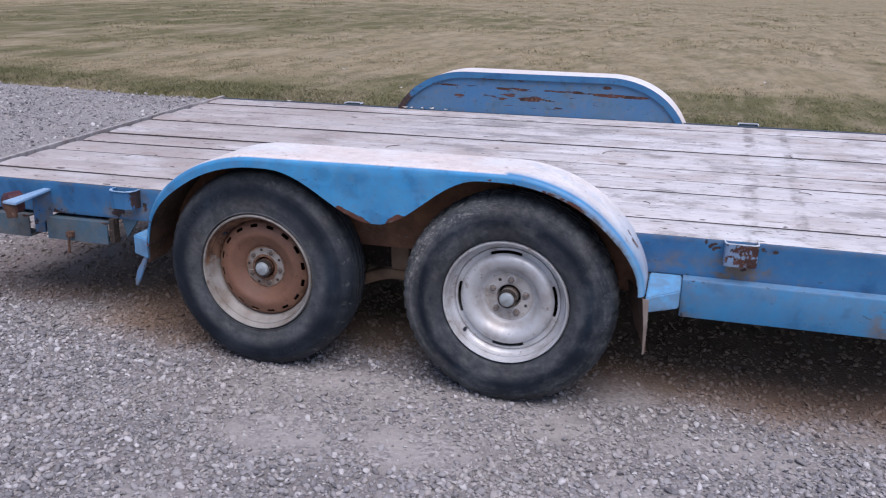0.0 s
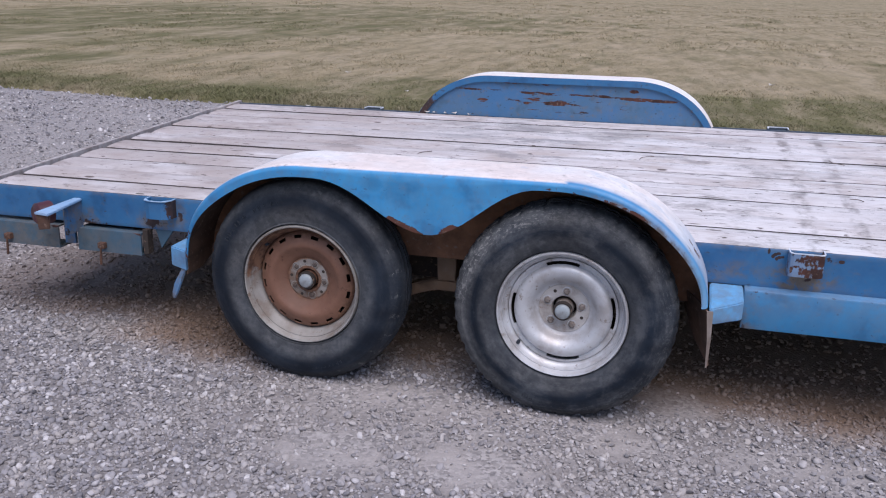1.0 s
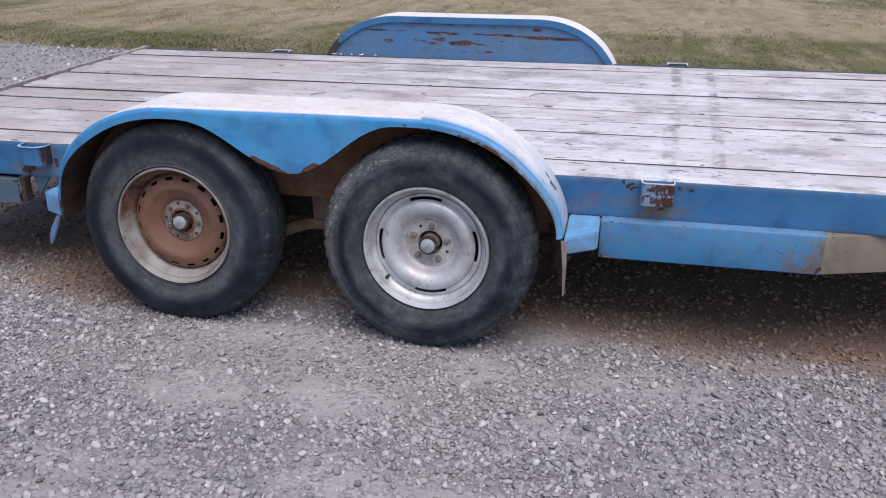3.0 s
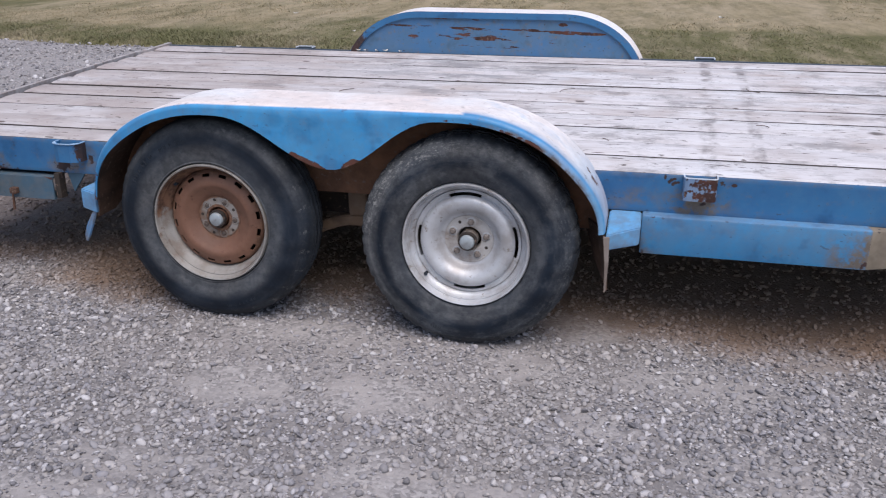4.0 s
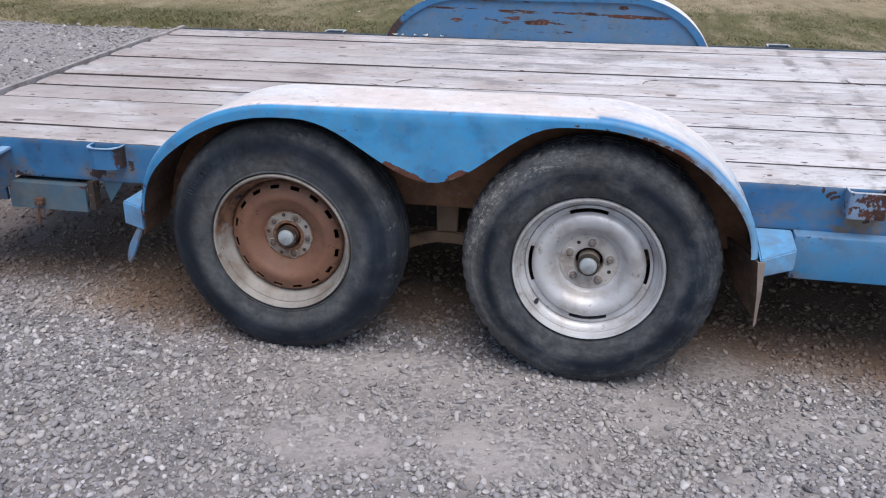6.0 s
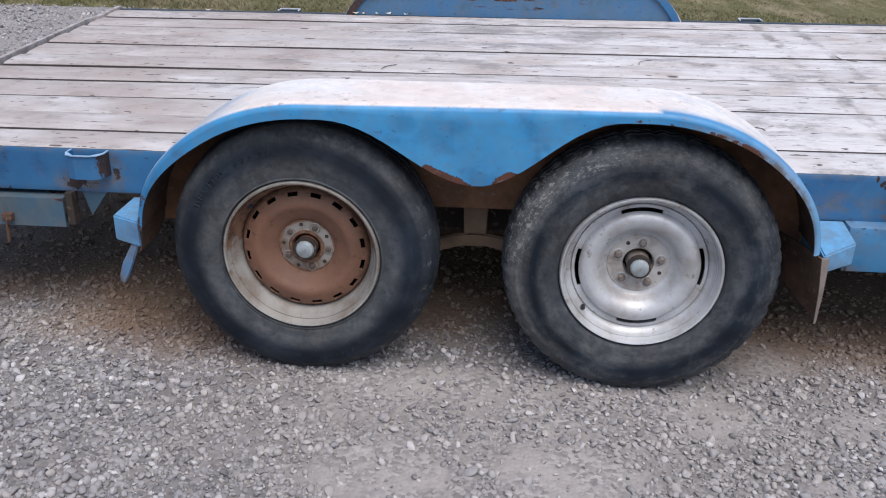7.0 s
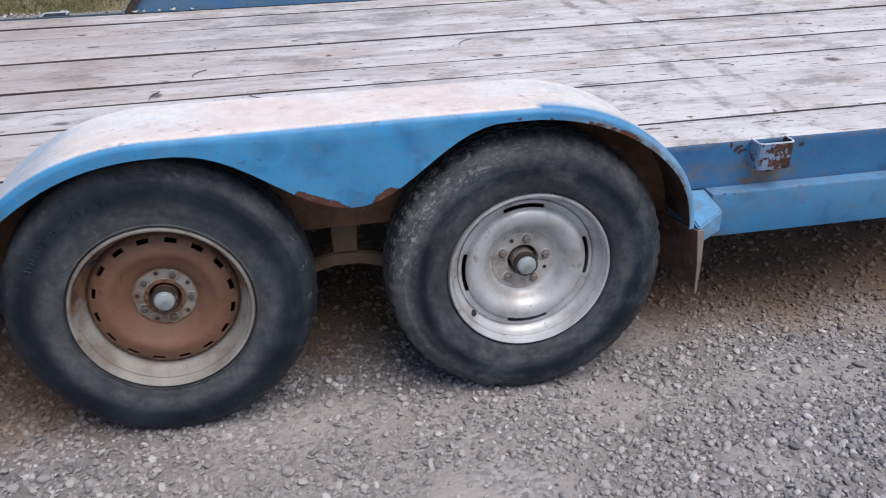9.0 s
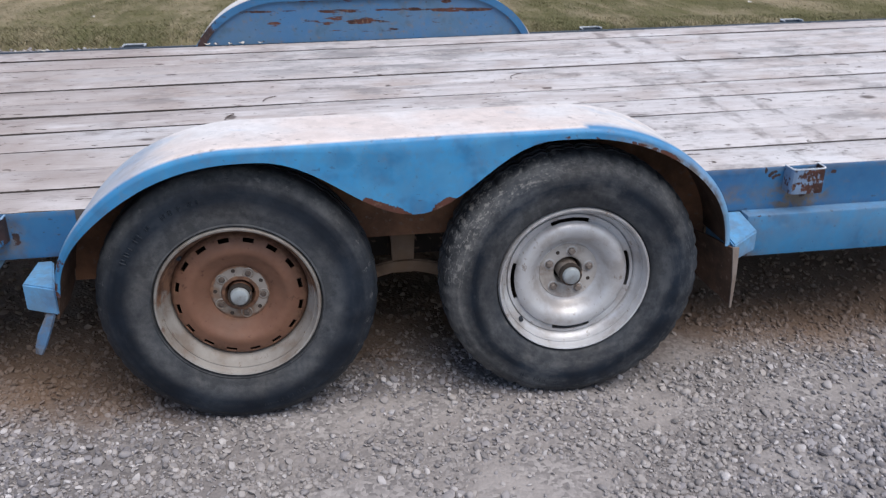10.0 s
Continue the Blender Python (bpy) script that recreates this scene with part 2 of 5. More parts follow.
def rubber_material(name, dusty, scuffed):
    m, nt, b = material(name)
    v = coords(nt)
    c = blend(nt, span(nt, grain(nt, v, 6, 5, 0.6), 0.3, 0.7), (0.005, 0.008, 0.014), (0.015, 0.023, 0.036))
    sep = nt.nodes.new("ShaderNodeSeparateXYZ")
    nt.links.new(v, sep.inputs[0])
    r = calc(nt, "SQRT", calc(nt, "ADD", calc(nt, "MULTIPLY", sep.outputs[0], sep.outputs[0]), calc(nt, "MULTIPLY", sep.outputs[2], sep.outputs[2])))
    comb = nt.nodes.new("ShaderNodeCombineXYZ")
    nt.links.new(calc(nt, "MULTIPLY", calc(nt, "DIVIDE", sep.outputs[0], r), 1.4), comb.inputs[0])
    nt.links.new(calc(nt, "MULTIPLY", r, 22.0), comb.inputs[1])
    nt.links.new(calc(nt, "MULTIPLY", calc(nt, "DIVIDE", sep.outputs[2], r), 1.4), comb.inputs[2])
    swirl = grain(nt, comb.outputs[0], 1.6, 6, 0.68)
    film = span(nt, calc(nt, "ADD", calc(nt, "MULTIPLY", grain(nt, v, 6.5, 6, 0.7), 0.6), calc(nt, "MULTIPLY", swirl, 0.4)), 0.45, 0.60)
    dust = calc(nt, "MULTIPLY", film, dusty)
    # fade carries real dust plus sky sheen painted on the upper shoulder
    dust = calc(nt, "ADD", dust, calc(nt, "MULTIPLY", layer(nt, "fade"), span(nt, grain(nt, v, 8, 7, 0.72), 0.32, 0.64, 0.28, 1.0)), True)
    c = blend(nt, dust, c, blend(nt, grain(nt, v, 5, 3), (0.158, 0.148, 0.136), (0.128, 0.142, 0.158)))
    blot = span(nt, grain(nt, v, 7.5, 6, 0.72), 0.47, 0.62)
    c = blend(nt, calc(nt, "MULTIPLY", blot, 0.50), c, (0.007, 0.010, 0.015))
    scuff = calc(nt, "MULTIPLY", layer(nt, "wear"), span(nt, calc(nt, "ADD", calc(nt, "MULTIPLY", grain(nt, comb.outputs[0], 9, 6, 0.8), 0.55), calc(nt, "MULTIPLY", grain(nt, v, 80, 5, 0.8), 0.45)), 0.515, 0.575))
    c = blend(nt, calc(nt, "MULTIPLY", scuff, scuffed, True), c, (0.26, 0.255, 0.245))
    put(nt, b.inputs["Base Color"], c)
    put(nt, b.inputs["Roughness"], calc(nt, "ADD", span(nt, grain(nt, v, 25, 4), 0.2, 0.8, 0.46, 0.66), calc(nt, "MULTIPLY", dust, 0.25)))
    b.inputs["Specular IOR Level"].default_value = 0.21
    bumped(nt, b, calc(nt, "ADD", grain(nt, v, 60, 6, 0.65), calc(nt, "MULTIPLY", grain(nt, v, 350, 2), 0.4)), 0.4, 0.002)
    return m


RUBBER_A = rubber_material("dusty_black_rubber", 0.10, 0.55)
RUBBER_B = rubber_material("scuffed_grey_rubber", 0.32, 1.3)


def wood_material():
    m, nt, b = material("weathered_planks")
    v = coords(nt, (1.1, 8, 8), jump=37.0)
    fine = coords(nt, (4.0, 55, 55), jump=11.0)
    wide = coords(nt, (1, 1, 1), jump=5.0)
    info = nt.nodes.new("ShaderNodeObjectInfo")
    c = blend(nt, span(nt, info.outputs["Random"], 0, 1), (0.455, 0.415, 0.408), (0.58, 0.557, 0.562))
    c = blend(nt, span(nt, grain(nt, v, 2.2, 6, 0.62, 0.4), 0.35, 0.7), c, (0.66, 0.642, 0.648))
    c = blend(nt, span(nt, grain(nt, coords(nt, (0.8, 1.3, 1)), 1.7, 6, 0.7), 0.50, 0.68, 0.0, 0.45), c, (0.60, 0.62, 0.65))
    c = blend(nt, calc(nt, "MULTIPLY", span(nt, grain(nt, fine, 3.0, 4, 0.6), 0.52, 0.74), 0.5), c, (0.25, 0.20, 0.18))
    c = blend(nt, calc(nt, "MULTIPLY", span(nt, grain(nt, wide, 2.3, 6, 0.66), 0.46, 0.72), 0.62), c, (0.34, 0.27, 0.235))
    # grey water marks in broad flecks
    c = blend(nt, calc(nt, "MULTIPLY", span(nt, grain(nt, coords(nt, (1.5, 2.6, 1)), 2.4, 7, 0.74), 0.51, 0.65), 0.74), c, (0.25, 0.235, 0.235))
    x, y, z = where(nt)
    rear = calc(nt, "MULTIPLY", span(nt, calc(nt, "ADD", x, calc(nt, "MULTIPLY", grain(nt, coords(nt), 1.6, 5, 0.6), 1.2)), -0.3, 1.2, 0.62, 0.0), span(nt, grain(nt, wide, 3.5, 5), 0.2, 0.6))
    c = blend(nt, rear, c, (0.30, 0.245, 0.22))
    # grey tarnish spilt over the middle of the far boards
    ex = calc(nt, "DIVIDE", calc(nt, "SUBTRACT", x, 0.45), 0.75)
    ey = calc(nt, "DIVIDE", calc(nt, "SUBTRACT", y, 1.95), 0.42)
    e = calc(nt, "ADD", calc(nt, "MULTIPLY", ex, ex), calc(nt, "MULTIPLY", ey, ey))
    spill = calc(nt, "MULTIPLY", span(nt, e, 0.2, 1.4, 0.75, 0.0), span(nt, grain(nt, coords(nt, (1.2, 2.2, 1)), 3.4, 7, 0.74), 0.42, 0.62))
    c = blend(nt, spill, c, (0.24, 0.235, 0.24))
    # knots and dark splits along the grain
    kn = cells(nt, coords(nt, (2.1, 5.4, 1), jump=23.0), 1.0)
    c = blend(nt, span(nt, kn, 0.03, 0.06, 0.85, 0.0), c, (0.085, 0.06, 0.05))
    x, y, z = where(nt)
    ripple = calc(nt, "MULTIPLY", calc(nt, "SUBTRACT", grain(nt, coords(nt), 45, 4), 0.5), 1.8)
    for kx, ky, rx, ry in ((2.183, 0.834, 0.034, 0.026), (1.726, 1.196, 0.015, 0.014), (0.499, 1.380, 0.014, 0.014), (1.272, 0.864, 0.022, 0.012), (1.094, 1.203, 0.022, 0.010), (0.384, 1.634, 0.014, 0.012), (-0.38, 1.741, 0.030, 0.022), (-0.08, 0.985, 0.022, 0.030), (-0.323, 0.759, 0.028, 0.016)):
        dx = calc(nt, "DIVIDE", calc(nt, "SUBTRACT", x, kx), rx)
        dy = calc(nt, "DIVIDE", calc(nt, "SUBTRACT", y, ky), ry)
        d = calc(nt, "ADD", calc(nt, "ADD", calc(nt, "MULTIPLY", dx, dx), calc(nt, "MULTIPLY", dy, dy)), ripple)
        c = blend(nt, span(nt, d, 0.2, 1.3, 0.85, 0.0), c, (0.085, 0.065, 0.058))
    split = calc(nt, "MULTIPLY", span(nt, grain(nt, coords(nt, (2.6, 30, 1), jump=17.0), 3.2, 5, 0.6, 0.5), 0.632, 0.665), 0.85)
    nick = span(nt, grain(nt, coords(nt, (9, 26, 1), jump=29.0), 2.2, 3, 0.5), 0.665, 0.69)
    split = calc(nt, "MAXIMUM", split, calc(nt, "MULTIPLY", nick, 0.9))
    c = blend(nt, split, c, (0.09, 0.07, 0.06))
    # two old bands of tarnish across the boards
    x, y, z = where(nt)
    lean = calc(nt, "MULTIPLY", y, 0.035)
    wob = calc(nt, "MULTIPLY", grain(nt, coords(nt), 6, 4), 0.06)
    for at, wide_, force in ((1.605, 0.036, 0.75), (1.765, 0.028, 0.62)):
        off = calc(nt, "ABSOLUTE", calc(nt, "SUBTRACT", calc(nt, "SUBTRACT", calc(nt, "ADD", x, wob), lean), at))
        band = calc(nt, "MULTIPLY", span(nt, off, wide_ * 0.4, wide_, force, 0.0), span(nt, grain(nt, coords(nt, jump=3.0), 9, 6, 0.75), 0.42, 0.64))
        c = blend(nt, band, c, (0.17, 0.15, 0.145))
    # sawn sides coloured dark: shade in the joints put into the colour
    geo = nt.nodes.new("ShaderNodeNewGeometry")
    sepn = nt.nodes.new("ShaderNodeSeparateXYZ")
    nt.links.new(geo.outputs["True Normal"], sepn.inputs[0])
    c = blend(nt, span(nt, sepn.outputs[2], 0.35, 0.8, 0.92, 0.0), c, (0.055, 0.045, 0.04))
    put(nt, b.inputs["Base Color"], c)
    b.inputs["Roughness"].default_value = 0.78
    b.inputs["Specular IOR Level"].default_value = 0.3
    h = calc(nt, "SUBTRACT", calc(nt, "ADD", calc(nt, "MULTIPLY", grain(nt, fine, 3.0, 4, 0.6), 0.7), grain(nt, v, 4, 4)), calc(nt, "MULTIPLY", split, 1.2))
    bumped(nt, b, h, 0.45, 0.003)
    return m


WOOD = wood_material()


def under_trailer_mask(nt, v):
    """Where the ground turns brown: under the trailer, pulled outwards along two stretches."""
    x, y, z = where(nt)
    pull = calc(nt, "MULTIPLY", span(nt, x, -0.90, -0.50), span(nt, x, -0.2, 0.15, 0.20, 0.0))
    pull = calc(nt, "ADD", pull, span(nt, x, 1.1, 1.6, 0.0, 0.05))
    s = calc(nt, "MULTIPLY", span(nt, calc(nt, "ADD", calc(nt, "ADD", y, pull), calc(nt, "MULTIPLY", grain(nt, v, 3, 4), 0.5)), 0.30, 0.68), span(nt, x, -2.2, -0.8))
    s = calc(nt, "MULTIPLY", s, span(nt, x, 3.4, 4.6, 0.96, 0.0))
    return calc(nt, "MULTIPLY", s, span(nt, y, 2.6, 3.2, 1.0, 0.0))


def soil_material():
    """Packed dust with fine grit between the loose stones."""
    m, nt, b = material("packed_gravel_dust")
    v = coords(nt)
    c = blend(nt, span(nt, grain(nt, v, 2.1, 5, 0.6), 0.3, 0.7), (0.146, 0.134, 0.133), (0.205, 0.188, 0.183))
    swept = layer(nt, "fade")
    c = blend(nt, swept, c, blend(nt, grain(nt, v, 9, 5), (0.315, 0.290, 0.278), (0.395, 0.365, 0.350)))
    c = blend(nt, calc(nt, "MULTIPLY", span(nt, grain(nt, v, 0.9, 4), 0.45, 0.7), 0.3), c, (0.22, 0.205, 0.20))
    # fine grit
    col = cells(nt, v, 95, "Color")
    sep = nt.nodes.new("ShaderNodeSeparateColor")
    nt.links.new(col, sep.inputs[0])
    grit = blend(nt, sep.outputs[0], (0.085, 0.08, 0.083), (0.42, 0.395, 0.385))
    c = blend(nt, span(nt, grain(nt, v, 7, 5, 0.6), 0.38, 0.6, 0.12, 0.65), c, grit)
    # one brown tone under the trailer
    c = blend(nt, calc(nt, "MULTIPLY", under_trailer_mask(nt, v), 0.9), c, (0.200, 0.126, 0.078))
    put(nt, b.inputs["Base Color"], c)
    b.inputs["Roughness"].default_value = 0.95
    h = calc(nt, "ADD", calc(nt, "MULTIPLY", cells(nt, v, 95), -0.7), grain(nt, v, 40, 5, 0.65))
    bumped(nt, b, h, 0.5, 0.006)
    return m


def stone_material(single=False):
    m, nt, b = material("gravel_stone")
    r = nt.nodes.new("ShaderNodeObjectInfo").outputs["Random"] if single else island(nt)
    n = nt.nodes.new("ShaderNodeValToRGB")
    nt.links.new(r, n.inputs[0])
    ramp = n.color_ramp
    ramp.elements[0].color, ramp.elements[1].color = (0.095, 0.092, 0.102, 1), (0.57, 0.55, 0.555, 1)
    for p, c in ((0.15, (0.160, 0.155, 0.168)), (0.45, (0.31, 0.296, 0.305)), (0.62, (0.245, 0.238, 0.258)), (0.78, (0.37, 0.340, 0.323)), (0.92, (0.435, 0.417, 0.426))):
        ramp.elements.new(p).color = (*c, 1)
    v = coords(nt)
    c = blend(nt, span(nt, grain(nt, v, 120, 4), 0.35, 0.75, 0.0, 0.4), n.outputs[0], (0.29, 0.262, 0.25))
    # tan dust lies on the stones in broad drifts
    drift = span(nt, grain(nt, v, 1.3, 4, 0.6), 0.44, 0.64, 0.0, 0.45)
    c = blend(nt, drift, c, (0.345, 0.318, 0.298))
    c = blend(nt, calc(nt, "MULTIPLY", under_trailer_mask(nt, v), 0.90), c, (0.212, 0.140, 0.092))
    put(nt, b.inputs["Base Color"], c)
    b.inputs["Roughness"].default_value = 0.88
    bumped(nt, b, grain(nt, v, 220, 3), 0.3, 0.0015)
    return m


def dry_mask(nt):
    """How dry the lawn is, by place."""
    v = coords(nt, (0.8, 0.42, 1), "Object")
    x, y, z = where(nt)
    a = calc(nt, "ADD", grain(nt, v, 0.55, 6, 0.66), calc(nt, "MULTIPLY", span(nt, y, 6.2, 9.0), 0.10))
    a = calc(nt, "ADD", a, calc(nt, "MULTIPLY", calc(nt, "SUBTRACT", grain(nt, v, 1.7, 5, 0.65), 0.5), 0.55))
    a = calc(nt, "SUBTRACT", a, calc(nt, "MULTIPLY", span(nt, y, 5.8, 7.7, 1.0, 0.0), 0.30))
    for cx, cy, rx, ry in ((5.8, 7.4, 5.0, 2.0), (5.2, 7.0, 4.2, 1.3), (3.4, 7.6, 2.6, 1.1), (-1.4, 8.0, 1.7, 0.9), (-13.0, 14.5, 7.5, 6.0), (-11.0, 24.0, 9.0, 8.0), (7.0, 14.0, 3.0, 1.5), (-7.5, 8.6, 2.5, 0.8)):
        dx = calc(nt, "DIVIDE", calc(nt, "SUBTRACT", x, cx), rx)
        dy = calc(nt, "DIVIDE", calc(nt, "SUBTRACT", y, cy), ry)
        d = calc(nt, "ADD", calc(nt, "MULTIPLY", dx, dx), calc(nt, "MULTIPLY", dy, dy))
        a = calc(nt, "SUBTRACT", a, span(nt, d, 0.2, 1.6, 0.20, 0.0))
    return span(nt, a, 0.33, 0.60)


def lawn_colour(nt, green, dry, earth):
    c = blend(nt, dry_mask(nt), green, dry)
    worn = span(nt, grain(nt, coords(nt, (1.0, 0.30, 1)), 1.0, 8, 0.76), 0.48, 0.68)
    c = blend(nt, calc(nt, "MULTIPLY", worn, 0.6), c, earth)
    mottle = grain(nt, coords(nt, (1.3, 0.36, 1)), 2.2, 8, 0.76)
    c = blend(nt, span(nt, mottle, 0.42, 0.68, 0.0, 0.6), c, tuple(0.66 * k for k in green))
    return blend(nt, span(nt, grain(nt, coords(nt, (1.1, 0.30, 1)), 1.4, 8, 0.76), 0.45, 0.66, 0.0, 0.6), c, tuple(1.12 * k for k in earth))


def lawn_material():
    m, nt, b = material("patchy_lawn_soil")
    v = coords(nt)
    c = lawn_colour(nt, (0.126, 0.118, 0.056), (0.295, 0.242, 0.153), (0.350, 0.288, 0.202))
    c = blend(nt, calc(nt, "MULTIPLY", span(nt, grain(nt, coords(nt, (1.2, 0.45, 1)), 4, 6, 0.66), 0.42, 0.68), 0.42), c, (0.165, 0.145, 0.09))
    put(nt, b.inputs["Base Color"], c)
    b.inputs["Roughness"].default_value = 1.0
    b.inputs["Specular IOR Level"].default_value = 0.1
    bumped(nt, b, grain(nt, coords(nt, (1, 0.3, 1)), 14, 7, 0.75), 0.4, 0.03)
    return m


def tuft_material():
    m, nt, b = material("coarse_grass")
    c = lawn_colour(nt, (0.168, 0.162, 0.078), (0.375, 0.314, 0.204), (0.44, 0.370, 0.263))
    c = blend(nt, calc(nt, "MULTIPLY", island(nt), 0.35), c, (0.31, 0.275, 0.18))
    put(nt, b.inputs["Base Color"], c)
    b.inputs["Roughness"].default_value = 0.85
    b.inputs["Specular IOR Level"].default_value = 0.12
    return m


def blade_material():
    m, nt, b = material("grass_blades")
    c = lawn_colour(nt, (0.136, 0.138, 0.063), (0.305, 0.254, 0.162), (0.365, 0.30, 0.21))
    c = blend(nt, calc(nt, "MULTIPLY", island(nt), 0.25), c, (0.38, 0.335, 0.22))
    put(nt, b.inputs["Base Color"], c)
    b.inputs["Roughness"].default_value = 0.8
    b.inputs["Specular IOR Level"].default_value = 0.15
    return m


SOIL, STONE, ONE_STONE, LAWN, BLADE, TUFT = soil_material(), stone_material(), stone_material(True), lawn_material(), blade_material(), tuft_material()


def plain_material(name, colour, alt, rough=0.5):
    m, nt, b = material(name)
    v = coords(nt)
    put(nt, b.inputs["Base Color"], blend(nt, span(nt, grain(nt, v, 25, 5), 0.3, 0.7), colour, alt))
    b.inputs["Roughness"].default_value = rough
    bumped(nt, b, grain(nt, v, 120, 3), 0.2, 0.001)
    return m


FAR_EDGE = plain_material("grimy_blue_edge", (0.035, 0.055, 0.085), (0.06, 0.075, 0.09), 0.7)
SILL = plain_material("pale_rusty_angle", (0.44, 0.41, 0.405), (0.26, 0.22, 0.205), 0.8)
PALE_EDGE = plain_material("pale_blue_edge", (0.22, 0.38, 0.58), (0.36, 0.48, 0.60), 0.6)
WORN_EDGE = plain_material("worn_pale_edge", (0.70, 0.72, 0.75), (0.50, 0.56, 0.64), 0.6)
DEBRIS = plain_material("dry_leaf", (0.56, 0.54, 0.51), (0.42, 0.39, 0.34), 0.9)
TWIG = plain_material("dark_twig", (0.15, 0.11, 0.09), (0.08, 0.06, 0.05), 0.9)
LINER = rust_material("muddy_fender_inside", (0.112, 0.062, 0.039), (0.042, 0.023, 0.015))
INNER_RUST = rust_material("muddy_inner_panel", (0.225, 0.105, 0.054), (0.105, 0.050, 0.027))
RED_LENS = plain_material("faded_red_lens", (0.075, 0.018, 0.024), (0.045, 0.016, 0.02), 0.45)

# ---- building helpers ----
SLOPE = 0.017           # the trailer stands slightly nose-up
DECK = 0.555            # top of the boards above the ground at x = 0
NEAR, FAR = 0.145, 2.43  # outer faces of the two side rails


def part(name, bm, mat, parent=None, label="", smooth=False, tilt=False, at=None, split=35):
    if tilt:
        for v in bm.verts:
            v.co.z += SLOPE * v.co.x
    bmesh.ops.recalc_face_normals(bm, faces=bm.faces[:])
    me = bpy.data.meshes.new(name)
    bm.to_mesh(me)
    bm.free()
    me.materials.append(mat)
    if smooth:
        me.shade_smooth()
        me.set_sharp_from_angle(angle=radians(split))
    ob = new(name, me)
    ob.parent = parent
    if at:
        ob.location = at
    if label:
        ob["label"] = label
    return ob


def again(ob, name, at, parent=None, turn=0.0, axis="Y"):
    """Another object on the same mesh."""
    o = new(name, ob.data)
    o.parent = parent or ob.parent
    o.location = at
    if turn:
        o.rotation_euler = Matrix.Rotation(turn, 3, axis).to_euler()
    if "label" in ob:
        o["label"] = ob["label"]
    return o


def box(x0, x1, y0, y1, z0, z1, bevel=0.0, seg=2, bm=None):
    bm = bm or bmesh.new()
    r = bmesh.ops.create_cube(bm, size=1.0)
    for v in r["verts"]:
        v.co = Vector(((x0 + x1) / 2 + v.co.x * (x1 - x0), (y0 + y1) / 2 + v.co.y * (y1 - y0), (z0 + z1) / 2 + v.co.z * (z1 - z0)))
    if bevel:
        edges = list({e for v in r["verts"] for e in v.link_edges})
        bmesh.ops.bevel(bm, geom=edges, offset=bevel, segments=seg, affect="EDGES", profile=0.6)
    return bm


def prism(outline, y0, y1, bevel=0.0, axis="y"):
    """A plate: an outline in x, z pushed from y0 to y1 (axis z: an outline in x, y from z0 to z1)."""
    bm = bmesh.new()
    rows = []
    for d in (y0, y1):
        rows.append([bm.verts.new((a, d, b) if axis == "y" else (a, b, d)) for a, b in outline])
    n = len(outline)
    bm.faces.new(rows[0])
    bm.faces.new(rows[1][::-1])
    for i in range(n):
        bm.faces.new((rows[0][i], rows[1][i], rows[1][(i + 1) % n], rows[0][(i + 1) % n]))
    bmesh.ops.recalc_face_normals(bm, faces=bm.faces[:])
    if bevel:
        bmesh.ops.bevel(bm, geom=bm.edges[:], offset=bevel, segments=2, affect="EDGES")
    return bm


def tube(points, radius, segs=12, bm=None):
    """A round bar along points, capped."""
    bm = bm or bmesh.new()
    pts = [Vector(p) for p in points]
    rings = []
    for i, p in enumerate(pts):
        d = (pts[min(i + 1, len(pts) - 1)] - pts[max(i - 1, 0)]).normalized()
        q = d.to_track_quat("Z", "Y")
        rings.append([bm.verts.new(p + q @ Vector((radius * math.cos(a), radius * math.sin(a), 0))) for a in (2 * math.pi * k / segs for k in range(segs))])
    for r0, r1 in zip(rings, rings[1:]):
        for k in range(segs):
            bm.faces.new((r0[k], r0[(k + 1) % segs], r1[(k + 1) % segs], r1[k]))
    bm.faces.new(rings[0][::-1])
    bm.faces.new(rings[-1])
    return bm


def revolve(profile, segs, closed=False, skip=None, bm=None):
    """Turns a profile of (radius, y) round the y axis. skip(i, k) leaves a face out."""
    bm = bm or bmesh.new()
    rings = []
    for r, y in profile:
        if r < 1e-6:
            rings.append([bm.verts.new((0, y, 0))] * segs)
        else:
            rings.append([bm.verts.new((r * math.cos(a), y, r * math.sin(a))) for a in (2 * math.pi * k / segs for k in range(segs))])
    n = len(rings)
    for i in range(n if closed else n - 1):
        a, b = rings[i], rings[(i + 1) % n]
        for k in range(segs):
            if skip and skip(i, k):
                continue
            f = []
            for v in (a[k], a[(k + 1) % segs], b[(k + 1) % segs], b[k]):
                if v not in f:
                    f.append(v)
            if len(f) > 2:
                bm.faces.new(f)
    return bm


def thicken(bm, t):
    bmesh.ops.recalc_face_normals(bm, faces=bm.faces[:])
    bmesh.ops.solidify(bm, geom=bm.faces[:], thickness=t)
    return bm


def attribute(ob, name, rule):
    a = ob.data.attributes.new(name, "FLOAT", "POINT")
    a.data.foreach_set("value", [rule(v.co) for v in ob.data.vertices])


def ramp01(v, lo, hi):
    k = min(1.0, max(0.0, (v - lo) / (hi - lo)))
    return k * k * (3 - 2 * k)


# ---- the ground ----
def wavy(x, y):
    return 0.010 * noise.noise((x * 0.7, y * 0.7, 3.0)) + 0.006 * noise.noise((x * 2.3, y * 2.3, 9.0))


def edge_of_drive(x):
    return 5.62 + 0.10 * noise.noise((x * 0.8, 0.0, 5.0)) + 0.05 * noise.noise((x * 3.1, 2.0, 5.0))


